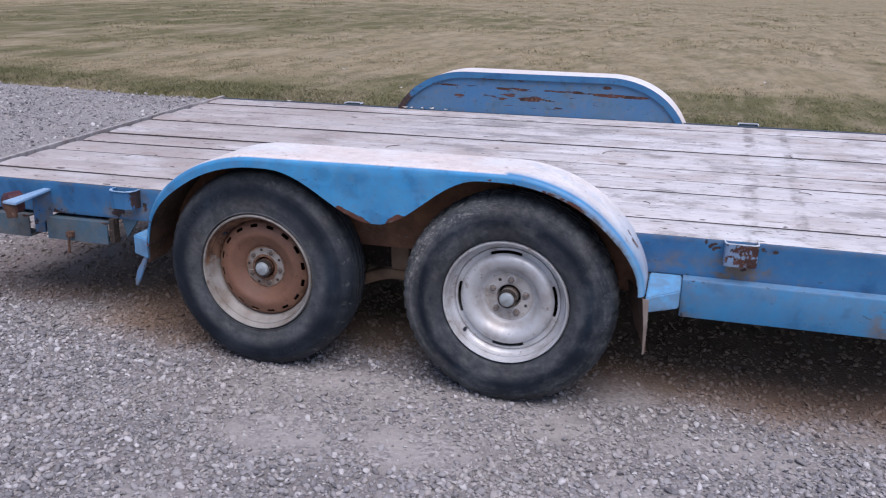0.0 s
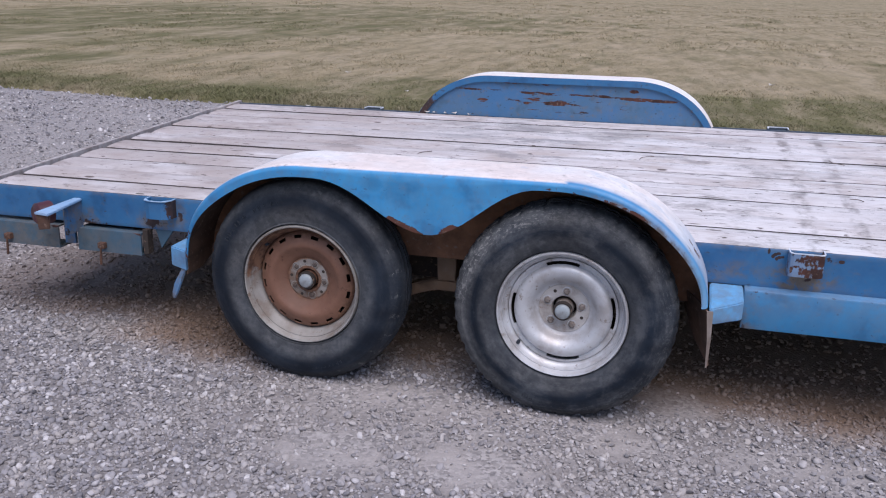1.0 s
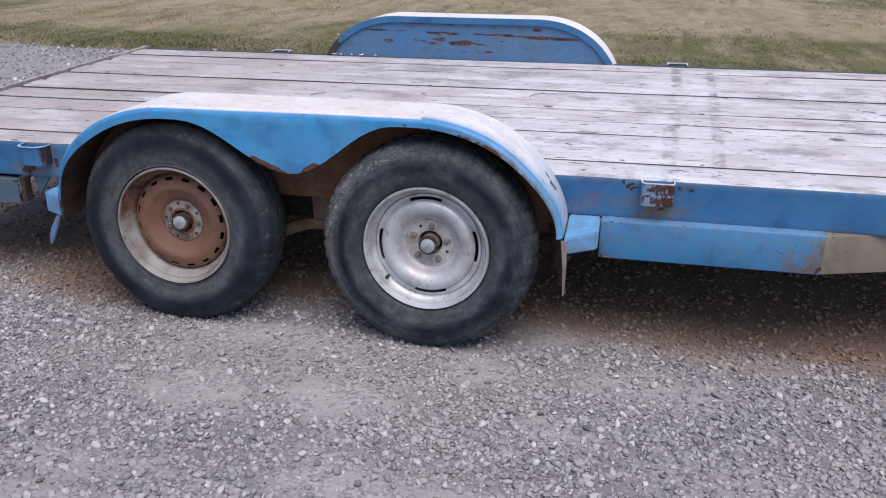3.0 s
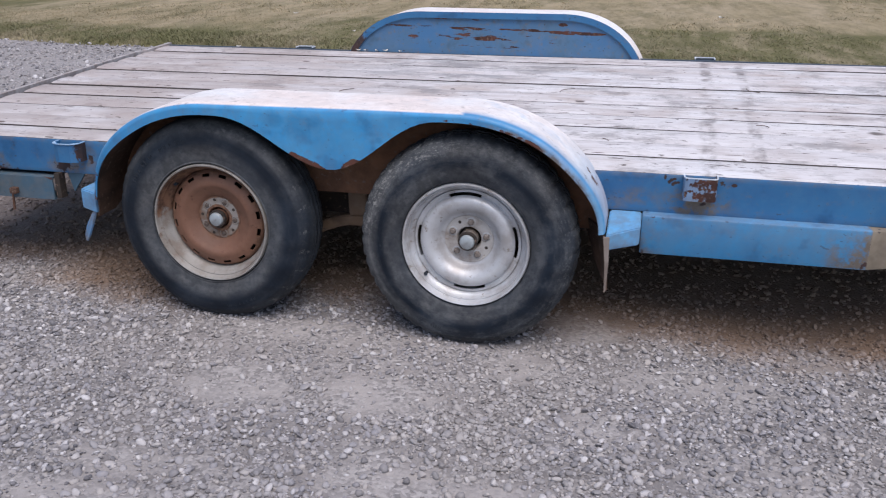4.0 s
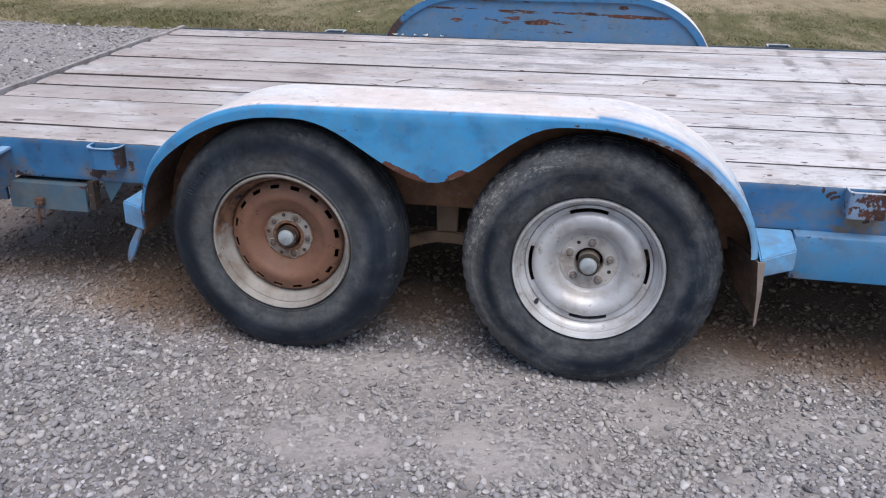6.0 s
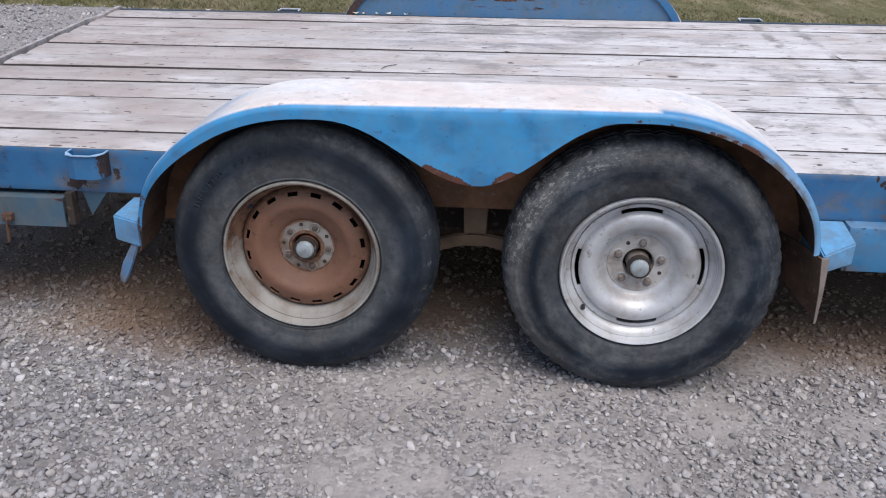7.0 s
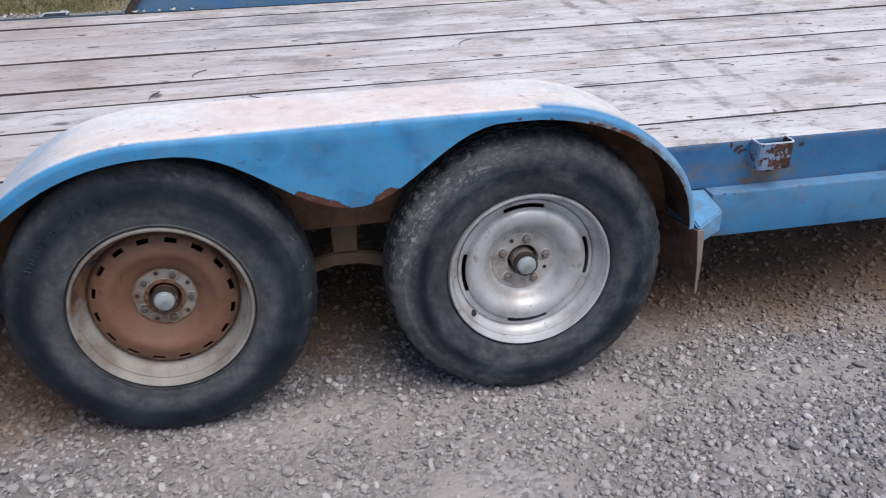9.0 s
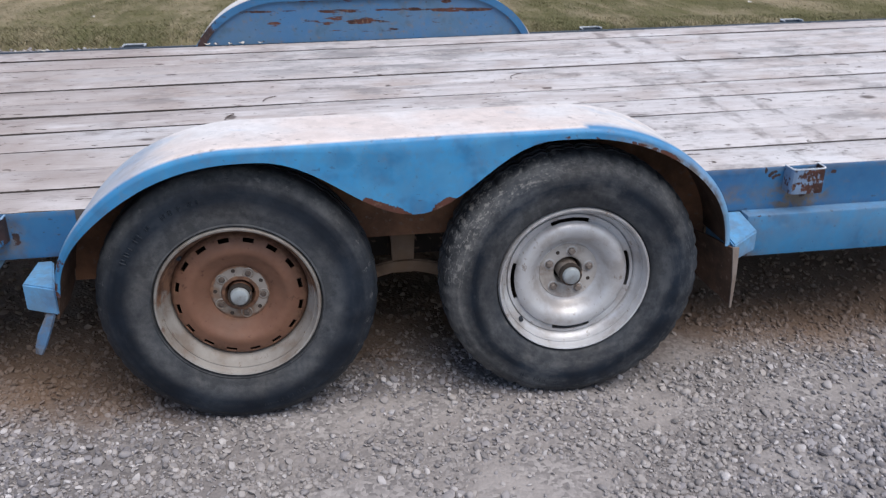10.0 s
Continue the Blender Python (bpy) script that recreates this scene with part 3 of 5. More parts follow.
def sheet(xs, ys, height):
    bm = bmesh.new()
    rows = [[bm.verts.new((x, y, height(x, y))) for x in xs] for y in ys]
    for r0, r1 in zip(rows, rows[1:]):
        for i in range(len(xs) - 1):
            bm.faces.new((r0[i], r0[i + 1], r1[i + 1], r1[i]))
    return bm


def bare(x, y):
    """0 on stony ground, 1 on swept dusty patches."""
    k = 0.0
    for cx, cy, rx, ry, force in ((0.28, -0.44, 0.25, 0.15, 1.0), (0.69, -0.42, 0.22, 0.14, 1.0), (0.35, -0.07, 0.32, 0.12, 0.9), (1.05, -0.13, 0.22, 0.09, 0.85), (1.62, -0.12, 0.26, 0.11, 0.8),
                                  (0.12, -1.03, 0.35, 0.08, 0.8), (1.23, 0.22, 0.25, 0.12, 1.0), (0.52, -0.24, 0.62, 0.22, 0.5), (1.75, -0.55, 0.30, 0.14, 0.55), (0.90, -0.80, 0.36, 0.11, 0.85), (0.22, -0.86, 0.32, 0.08, 0.7), (1.35, -0.42, 0.16, 0.08, 0.7)):
        d = math.hypot((x - cx) / rx, (y - cy) / ry) + 0.5 * noise.noise((x * 6, y * 6, 2.0))
        k = max(k, force * (1 - ramp01(d, 0.55, 1.15)))
    k = max(k, 0.55 * ramp01(-x, 1.4, 2.6) * ramp01(y, 0.4, 1.6))
    n = noise.noise((x * 1.5, y * 2.2, 4.0)) + 0.6 * noise.noise((x * 5, y * 5, 8.0))
    return max(k, ramp01(n, 0.25, 0.8) * 0.75)


far_steps = [-3000, -600, -150, -60, -30]
xs = far_steps + [-20 + 0.5 * i for i in range(81)] + [30, 60, 150, 600, 3000]
ys = [-3000, -600, -150, -60, -30, -15, -8, 0, 4, 5.2] + [5.5 + 0.1 * i for i in range(12)] + [7 + 0.5 * i for i in range(47)] + [34, 40, 60, 150, 600, 3000]


def lawn_height(x, y):
    up = ramp01(y, edge_of_drive(x) - 0.10, edge_of_drive(x) + 0.18)
    return -0.05 + up * (0.075 + 0.02 * noise.noise((x * 0.35, y * 0.35, 1.0))) if abs(x) < 25 and -1 < y < 40 else (-0.05 if y < 5.6 else 0.03)


ground = part("ground", sheet(xs, ys, lawn_height), LAWN, smooth=True, split=180)
tagged(ground, "wide mown lawn with dry brown and green patches", "lawn", kind="structure")

xs = [-60, -30] + [-16 + 0.4 * i for i in range(33)] + [-2.9 + 0.05 * i for i in range(148)] + [4.9 + 0.6 * i for i in range(20)] + [30, 60]
ys = [-60, -25, -12, -6, -4] + [-3 + 0.2 * i for i in range(7)] + [-1.75 + 0.05 * i for i in range(60)] + [1.3 + 0.2 * i for i in range(8)] + [3.3 + 0.3 * i for i in range(7)]
bm = sheet(xs, ys, wavy)
rim_line = max(v.co.y for v in bm.verts)
for v in bm.verts:
    if v.co.y > rim_line - 0.01:
        v.co.y = edge_of_drive(v.co.x) + 0.12
        v.co.z = -0.03
    elif v.co.y > rim_line - 0.31:
        v.co.y = edge_of_drive(v.co.x) - 0.12
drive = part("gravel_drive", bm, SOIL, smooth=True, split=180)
attribute(drive, "fade", lambda c: bare(c.x, c.y))
tagged(drive, "grey gravel drive with bare packed dusty patches", "gravel", kind="structure")

rng = np.random.default_rng(7)


def stone_shapes(level, count):
    shapes = []
    for s in range(count):
        bm = bmesh.new()
        bmesh.ops.create_icosphere(bm, subdivisions=level, radius=1.0)
        seed = Vector((s * 7.3, s * 3.1, level * 5.0))
        for v in bm.verts:
            v.co *= 1.0 + 0.28 * noise.noise(v.co * 0.9 + seed) + 0.10 * noise.noise(v.co * 2.6 + seed)
        for k in range(7):
            d = Vector(rng.normal(0, 1, 3)).normalized()
            cut = rng.uniform(0.58, 0.85)
            for v in bm.verts:
                over = v.co.dot(d) - cut
                if over > 0:
                    v.co -= d * over * 0.66
        bm.verts.ensure_lookup_table()
        vs = np.array([v.co[:] for v in bm.verts])
        fs = np.array([[v.index for v in f.verts] for f in bm.faces])
        shapes.append((vs, fs))
        bm.free()
    return shapes


def scatter(area, per_m2, small, large, level, name_seed):
    """Stones as one vertex and face array."""
    x0, x1, y0, y1 = area
    shapes = stone_shapes(level, 9)
    vs, fs, base = [], [], 0
    for _ in range(int((x1 - x0) * (y1 - y0) * per_m2)):
        x, y = rng.uniform(x0, x1) + rng.normal(0, 0.22), rng.uniform(y0, y1) + rng.normal(0, 0.22)
        if y > edge_of_drive(x) - 0.02 or rng.random() < 0.93 * bare(x, y):
            continue
        size = small * (large / small) ** (rng.random() ** 1.7) * 0.5
        v, f = shapes[rng.integers(9)]
        a, b, c = rng.uniform(0, 6.283), rng.normal(0, 0.25), rng.normal(0, 0.25)
        scale = np.array([size * rng.uniform(0.9, 1.35), size * rng.uniform(0.75, 1.0), size * rng.uniform(0.55, 0.9)])
        p = v * scale
        ca, sa = math.cos(a), math.sin(a)
        p = np.stack([p[:, 0] * ca - p[:, 1] * sa, p[:, 0] * sa + p[:, 1] * ca, p[:, 2] + b * p[:, 0] + c * p[:, 1]], 1)
        p += (x, y, wavy(x, y) + scale[2] * rng.uniform(0.15, 0.7))
        vs.append(p)
        fs.append(f + base)
        base += len(v)
    return np.concatenate(vs), np.concatenate(fs)


def mass(name, pieces, mat, smooth=True):
    """Many small pieces in one mesh."""
    base, vs, fs = 0, [], []
    for v, f in pieces:
        vs.append(v)
        fs.append(f + base)
        base += len(v)
    v, f = np.concatenate(vs), np.concatenate(fs)
    me = bpy.data.meshes.new(name)
    me.vertices.add(len(v))
    me.vertices.foreach_set("co", v.astype(np.float32).ravel())
    me.loops.add(f.size)
    me.loops.foreach_set("vertex_index", f.astype(np.int32).ravel())
    me.polygons.add(len(f))
    me.polygons.foreach_set("loop_start", np.arange(0, f.size, f.shape[1], dtype=np.int32))
    me.update(calc_edges=True)
    me.validate()
    me.materials.append(mat)
    if smooth:
        me.shade_smooth()
        me.set_sharp_from_angle(angle=radians(46))
    return new(name, me)


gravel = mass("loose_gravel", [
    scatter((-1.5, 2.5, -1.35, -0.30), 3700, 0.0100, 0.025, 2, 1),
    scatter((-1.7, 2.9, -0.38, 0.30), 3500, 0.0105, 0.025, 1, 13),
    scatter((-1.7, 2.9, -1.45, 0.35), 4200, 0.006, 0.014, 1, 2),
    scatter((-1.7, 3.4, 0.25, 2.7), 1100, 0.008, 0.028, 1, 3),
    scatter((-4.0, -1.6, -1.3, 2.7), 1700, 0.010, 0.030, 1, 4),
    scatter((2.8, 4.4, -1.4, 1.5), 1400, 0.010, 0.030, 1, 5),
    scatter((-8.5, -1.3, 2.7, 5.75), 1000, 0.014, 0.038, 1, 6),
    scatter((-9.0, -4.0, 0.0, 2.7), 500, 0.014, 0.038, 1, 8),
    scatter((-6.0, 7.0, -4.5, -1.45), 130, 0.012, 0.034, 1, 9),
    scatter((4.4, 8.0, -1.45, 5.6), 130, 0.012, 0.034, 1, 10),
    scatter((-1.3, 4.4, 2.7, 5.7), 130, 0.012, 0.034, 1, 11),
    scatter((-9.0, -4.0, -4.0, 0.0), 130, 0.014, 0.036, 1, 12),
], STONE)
tagged(gravel, "loose grey and tan gravel strewn over the drive", "gravel", kind="stuff")


def blades(area, per_m2, tall, wide):
    x0, x1, y0, y1 = area
    n = int((x1 - x0) * (y1 - y0) * per_m2)
    x, y = rng.uniform(x0, x1, n), rng.uniform(y0, y1, n)
    keep = np.array([b > edge_of_drive(a) - 0.05 + 0.12 * rng.random() for a, b in zip(x, y)])
    x, y = x[keep], y[keep]
    n = len(x)
    z = np.array([lawn_height(a, b) for a, b in zip(x, y)]) - 0.006
    lush = np.array([0.75 + 0.6 * noise.noise((a * 0.5, b * 0.8, 7.0)) + 0.5 * (1 - ramp01(b, 5.6, 6.6)) for a, b in zip(x, y)])
    h = tall * rng.uniform(0.5, 1.3, n) * np.clip(lush, 0.35, 1.6)
    a = rng.uniform(0, 6.283, n)
    w = wide * rng.uniform(0.6, 1.2, n)
    lx, ly = rng.normal(0, 1.1, n) * h, rng.normal(0, 1.1, n) * h
    dx, dy = np.cos(a) * w, np.sin(a) * w
    v = np.empty((n, 5, 3))
    v[:, 0] = np.stack([x - dx, y - dy, z], 1)
    v[:, 1] = np.stack([x + dx, y + dy, z], 1)
    v[:, 2] = np.stack([x + dx * 0.8 + lx * 0.35, y + dy * 0.8 + ly * 0.35, z + h * 0.6], 1)
    v[:, 3] = np.stack([x - dx * 0.8 + lx * 0.35, y - dy * 0.8 + ly * 0.35, z + h * 0.6], 1)
    v[:, 4] = np.stack([x + lx, y + ly, z + h], 1)
    i = np.arange(n)[:, None] * 5
    f = np.concatenate([i + (0, 1, 2), i + (0, 2, 3), i + (3, 2, 4)])
    return v.reshape(-1, 3), f


def tufts(area, count, tall, wide, spread, per=16):
    """Coarser clumps that stand up out of the mown turf."""
    x0, x1, y0, y1 = area
    cx, cy = rng.uniform(x0, x1, count), rng.uniform(y0, y1, count)
    lush = np.array([noise.noise((a * 0.45, b * 0.3, 17.0)) + 0.35 * noise.noise((a * 1.6, b * 0.8, 3.0)) for a, b in zip(cx, cy)])
    keep = (lush > -0.05) & (cy > np.array([edge_of_drive(a) for a in cx]) + 0.08)
    cx, cy, lush = cx[keep], cy[keep], lush[keep]
    big = rng.uniform(0.5, 1.4, len(cx)) * (0.7 + lush)
    x = np.repeat(cx, per) + rng.normal(0, spread, len(cx) * per)
    y = np.repeat(cy, per) + rng.normal(0, spread, len(cx) * per)
    h = np.repeat(big, per) * tall * rng.uniform(0.5, 1.2, len(x))
    z = np.array([lawn_height(a, b) for a, b in zip(x, y)]) - 0.004
    n = len(x)
    ang = rng.uniform(0, 6.283, n)
    dx, dy = np.cos(ang) * wide, np.sin(ang) * wide
    lx, ly = rng.normal(0, 0.6, n) * h, rng.normal(0, 0.6, n) * h
    v = np.empty((n, 5, 3))
    v[:, 0] = np.stack([x - dx, y - dy, z], 1)
    v[:, 1] = np.stack([x + dx, y + dy, z], 1)
    v[:, 2] = np.stack([x + dx * 0.8 + lx * 0.3, y + dy * 0.8 + ly * 0.3, z + h * 0.6], 1)
    v[:, 3] = np.stack([x - dx * 0.8 + lx * 0.3, y - dy * 0.8 + ly * 0.3, z + h * 0.6], 1)
    v[:, 4] = np.stack([x + lx, y + ly, z + h], 1)
    i = np.arange(n)[:, None] * 5
    return v.reshape(-1, 3), np.concatenate([i + (0, 1, 2), i + (0, 2, 3), i + (3, 2, 4)])


clumps = mass("grass_tufts", [
    tufts((-9, 7, 5.7, 8.0), 1300, 0.022, 0.0035, 0.035),
    tufts((-12, 10, 8.0, 13), 2600, 0.025, 0.006, 0.06),
    tufts((-20, 14, 13, 24), 3000, 0.036, 0.010, 0.10, 12),
    tufts((-34, 20, 24, 50), 2400, 0.055, 0.02, 0.18, 10),
], TUFT, smooth=False)
tagged(clumps, "coarse olive clumps of grass in the lawn", "grass", kind="stuff")

grass = mass("grass", [
    blades((-10, 7, 5.4, 6.6), 3700, 0.036, 0.0034),
    blades((-11, 8, 6.6, 8.5), 1900, 0.018, 0.0045),
    blades((-14, 10, 8.5, 13), 500, 0.012, 0.008),
    blades((-20, 12, 13, 24), 110, 0.014, 0.014),
    blades((-36, 16, 24, 50), 18, 0.014, 0.03),
], BLADE, smooth=False)
tagged(grass, "short lawn grass, part green and part dried out", "grass", kind="stuff")


# ---- the trailer ----
trailer = new("flatbed_trailer")
trailer.empty_display_size = 0.2
tagged(trailer, "old blue tandem-axle flatbed trailer with weathered plank deck", "trailer")

# deck boards: seams fan very slightly, ends follow the skewed rear edge
SEAM_REAR = (0.148, 0.312, 0.498, 0.702, 0.918, 1.136, 1.338, 1.560, 1.775, 1.985, 2.210, 2.412)
SEAM_FRONT = (0.152, 0.346, 0.546, 0.760, 0.972, 1.196, 1.402, 1.602, 1.808, 2.015, 2.225, 2.415)
GAPS = (0.0, 0.010, 0.009, 0.005, 0.011, 0.011, 0.005, 0.011, 0.005, 0.006, 0.008, 0.0)
GAPS_REAR = (0.0, 0.016, 0.008, 0.008, 0.016, 0.030, 0.012, 0.009, 0.009, 0.010, 0.014, 0.0)


def rear_x(y):
    return -1.345 - 0.088 * (y - 0.15)


def plank(i):
    a = [SEAM_REAR[i], SEAM_REAR[i + 1], SEAM_FRONT[i], SEAM_FRONT[i + 1]]
    bm = bmesh.new()
    n = 26
    lift = rng.uniform(-0.003, 0.002)
    cross = ((0, -0.038), (0, -0.005), (0.12, -0.0012), (0.5, 0.0), (0.88, -0.0012), (1, -0.005), (1, -0.038))
    rows = []
    phase = rng.uniform(0, 9)
    for k in range(n):
        t = k / (n - 1)
        x = rear_x((a[0] + a[1]) / 2) + rng.uniform(-0.004, 0.004) * (k == 0) + t * (4.2 - rear_x(a[0]))
        s = (x + 0.8) / 2.7
        g0, g1 = (GAPS_REAR[j] + (GAPS[j] - GAPS_REAR[j]) * ramp01(x, -1.0, 1.3) for j in (i, i + 1))
        y0, y1 = a[0] + (a[2] - a[0]) * s + g0 / 2, a[1] + (a[3] - a[1]) * s - g1 / 2
        wob = 0.0022 * noise.noise((x * 1.4, phase, i * 3.0))
        rows.append([bm.verts.new((x + (rear_x(y0 + u * (y1 - y0)) - rear_x((a[0] + a[1]) / 2)) * (k == 0), y0 + u * (y1 - y0) + wob * 0.8, DECK + lift + wob + h + 0.002 * math.sin(u * 3.14))) for u, h in cross])
    for r0, r1 in zip(rows, rows[1:]):
        for j in range(len(cross) - 1):
            bm.faces.new((r0[j], r1[j], r1[j + 1], r0[j + 1]))
        bm.faces.new((r0[-1], r1[-1], r1[0], r0[0]))
    bm.faces.new(rows[0])
    bm.faces.new(rows[-1][::-1])
    return bm


# rails and frame
RUST_SPOTS = ((1.552, 0.468, 0.055, 0.014, 0.36), (-0.675, 0.447, 0.06, 0.026, 0.42), (-0.555, 0.485, 0.026, 0.05, 0.36), (-0.90, 0.432, 0.08, 0.014, 0.30))


def rail_muck(c):
    w = c.z - SLOPE * c.x
    k = 0.35 * ramp01(w, 0.532, 0.545) + 0.25 * (1 - ramp01(w, 0.425, 0.45))
    for x, h, rx, rw, force in ((1.545, 0.462, 0.12, 0.050, 1.3), (1.36, 0.475, 0.06, 0.03, 0.7), (1.30, 0.45, 0.05, 0.03, 0.5), (-0.64, 0.455, 0.12, 0.035, 0.9), (-0.56, 0.49, 0.04, 0.05, 0.8), (-0.95, 0.45, 0.08, 0.05, 0.7)):
        k = max(k, force * (1 - ramp01(math.hypot((c.x - x) / rx, (w - h) / rw), 0.4, 1.2)))
    return k


def rail_wear(c):
    k = 0.05 * (1 - ramp01(c.z - SLOPE * c.x, 0.425, 0.445))
    for x, w, rx, rw, force in RUST_SPOTS:
        d = math.hypot((c.x - x) / rx, (c.z - SLOPE * c.x - w) / rw)
        k = max(k, force * (1 - ramp01(d, 0.5, 1.3)))
    return k


for x0, x1 in ((-1.42, -0.40), (1.23, 4.2)):
    bm = box(x0, x1, NEAR, NEAR + 0.05, 0.425, DECK - 0.006, 0.005)
    bmesh.ops.bisect_plane(bm, geom=bm.verts[:] + bm.edges[:] + bm.faces[:], plane_co=((x0 + 1.0, 0, 0)), plane_no=(1, 0, 0))
    for k in range(1, 34):
        bmesh.ops.bisect_plane(bm, geom=bm.verts[:] + bm.edges[:] + bm.faces[:], plane_co=(x0 + 0.03 * k, 0, 0), plane_no=(1, 0, 0))
    for k in range(1, 7):
        bmesh.ops.bisect_plane(bm, geom=bm.verts[:] + bm.edges[:] + bm.faces[:], plane_co=(0, 0, 0.425 + 0.018 * k), plane_no=(0, 0, 1))
    rail = part("side_rail", bm, BLUE_RAIL, trailer, "blue painted steel side rail with rust flecks", True, True)
    attribute(rail, "wear", rail_wear)
    attribute(rail, "muck", rail_muck)
part("side_rail", box(-1.56, 4.2, FAR - 0.010, FAR + 0.012, 0.43, DECK + 0.001, 0.004), FAR_EDGE, trailer, "dark blue steel edge angle along the deck", True, True)

rear = prism([(rear_x(0.15) - 0.036, 0.15), (rear_x(0.15) - 0.017, 0.15), (rear_x(2.06) - 0.017, 2.06), (rear_x(2.13) + 0.010, 2.13), (rear_x(2.46) + 0.008, 2.46), (rear_x(2.46) - 0.018, 2.46), (rear_x(2.13) - 0.016, 2.13), (rear_x(2.06) - 0.036, 2.06)], 0.44, DECK + 0.010, axis="z")
part("rear_sill", rear, SILL, trailer, "rusty steel angle across the deck's end", tilt=True)

def cut_along(bm, x0, x1, n):
    for k in range(1, n):
        bmesh.ops.bisect_plane(bm, geom=bm.verts[:] + bm.edges[:] + bm.faces[:], plane_co=(x0 + (x1 - x0) * k / n, 0, 0), plane_no=(1, 0, 0))
    return bm


lower = part("lower_rail", cut_along(box(1.39, 2.05, 0.10, 0.21, 0.303, 0.427, 0.006), 1.39, 2.05, 16), BLUE_LOW, trailer, "unseen blue box rail added to block light under the bed with rusted end", True, True)
attribute(lower, "wear", lambda c: 0.26 * (1 - ramp01(c.x, 1.39, 1.45)) * (1 - 0.6 * ramp01(c.z, 0.36, 0.42)) + 0.20 * ramp01(c.x, 1.97, 2.05))
attribute(lower, "muck", lambda c: 1.3 * ramp01(c.x + 0.7 * (0.427 - c.z), 1.96, 2.06) + 0.8 * (1 - ramp01(c.x, 1.39, 1.47)) * (1 - ramp01(c.z, 0.34, 0.40)) + 0.08 + 0.2 * ramp01(c.z - SLOPE * c.x, 0.405, 0.427))
attribute(lower, "fade", lambda c: 0.08 * ramp01(c.z - SLOPE * c.x, 0.418, 0.427))
# unseen mirror of the near rail, added to keep far-side light out underneath
part("lower_rail", box(1.39, 2.05, 2.365, 2.475, 0.303, 0.427, 0.006), BLUE_RAIL, trailer, "unseen blue box rail added to block light under the bed", True, True)
bm = box(0.0, 2.2, 0.0, 0.11, 0.303, 0.425, 0.006)
bmesh.ops.rotate(bm, verts=bm.verts[:], cent=(0, 0, 0), matrix=Matrix.Rotation(radians(19), 3, "Z"))
bmesh.ops.translate(bm, verts=bm.verts[:], vec=(2.045, 0.1015, 0))
part("tongue_beam", bm, TAN_BEAM, trailer, "dull tan drawbar beam", True, True)

part("frame_beam", box(-1.3, 2.2, 0.262, 0.322, 0.395, 0.512, 0.004), RUST_ORANGE, trailer, "rusty brown main frame beam", tilt=True)
part("frame_beam", box(-1.3, 2.2, 2.25, 2.31, 0.395, 0.512, 0.004), RUST_ORANGE, trailer, tilt=True)
member = part("crossmember", box(-0.03, 0.03, 0.32, 2.25, 0.43, 0.513, 0.003), DARK_STEEL, trailer)
member.location = (-1.2, 0, SLOPE * -1.2)
for k in range(1, 9):
    x = -1.2 + 0.55 * k
    again(member, "crossmember", (x, 0, SLOPE * x), trailer)


part("front_sill", box(4.2, 4.25, NEAR, FAR + 0.03, 0.43, DECK + 0.012, 0.004), FAR_EDGE, trailer, "dark blue front edge angle", True, True)


# fenders
def fender_top(s):
    """A point of the fender's upper line for s from 0 to 1, and its inward normal; x and height."""
    a, b, c0, c1, base, cut = 0.447, 0.377, 0.03, 0.83, 0.38, radians(3)
    if s < 0.36:
        t = cut + (math.pi / 2 - cut) * s / 0.36
        p, n = (c0 - a * math.cos(t), base + b * math.sin(t)), Vector((math.cos(t) / a, -math.sin(t) / b))
    elif s > 0.64:
        t = cut + (math.pi / 2 - cut) * (1 - s) / 0.36
        p, n = (c1 + a * math.cos(t), base + b * math.sin(t)), Vector((-math.cos(t) / a, -math.sin(t) / b))
    else:
        p, n = (c0 + (c1 - c0) * (s - 0.36) / 0.28, base + b), Vector((0, -1))
    return p, n.normalized()


def skirt_drop(x):
    right = x > 0.443
    d = abs(x - 0.443) / (0.345 if right else 0.385)
    low, deep = (0.028, 0.164) if right else (0.037, 0.155)
    return low + (deep * (0.5 + 0.5 * math.cos(math.pi * d)) ** 1.15 if d < 1 else 0.0)


def rim_drop(k):
    """Depth of the turned edge along the arch: it narrows towards both ends."""
    return 0.037 - 0.021 * (1 - ramp01(k, 0.02, 0.22)) if k < 0.5 else 0.028 - 0.009 * ramp01(k, 0.70, 0.95)


def lean_out(x):
    """The skirt stands a little further out at its rear half."""
    return 0.020 * (1 - ramp01(x, -0.10, 0.65))


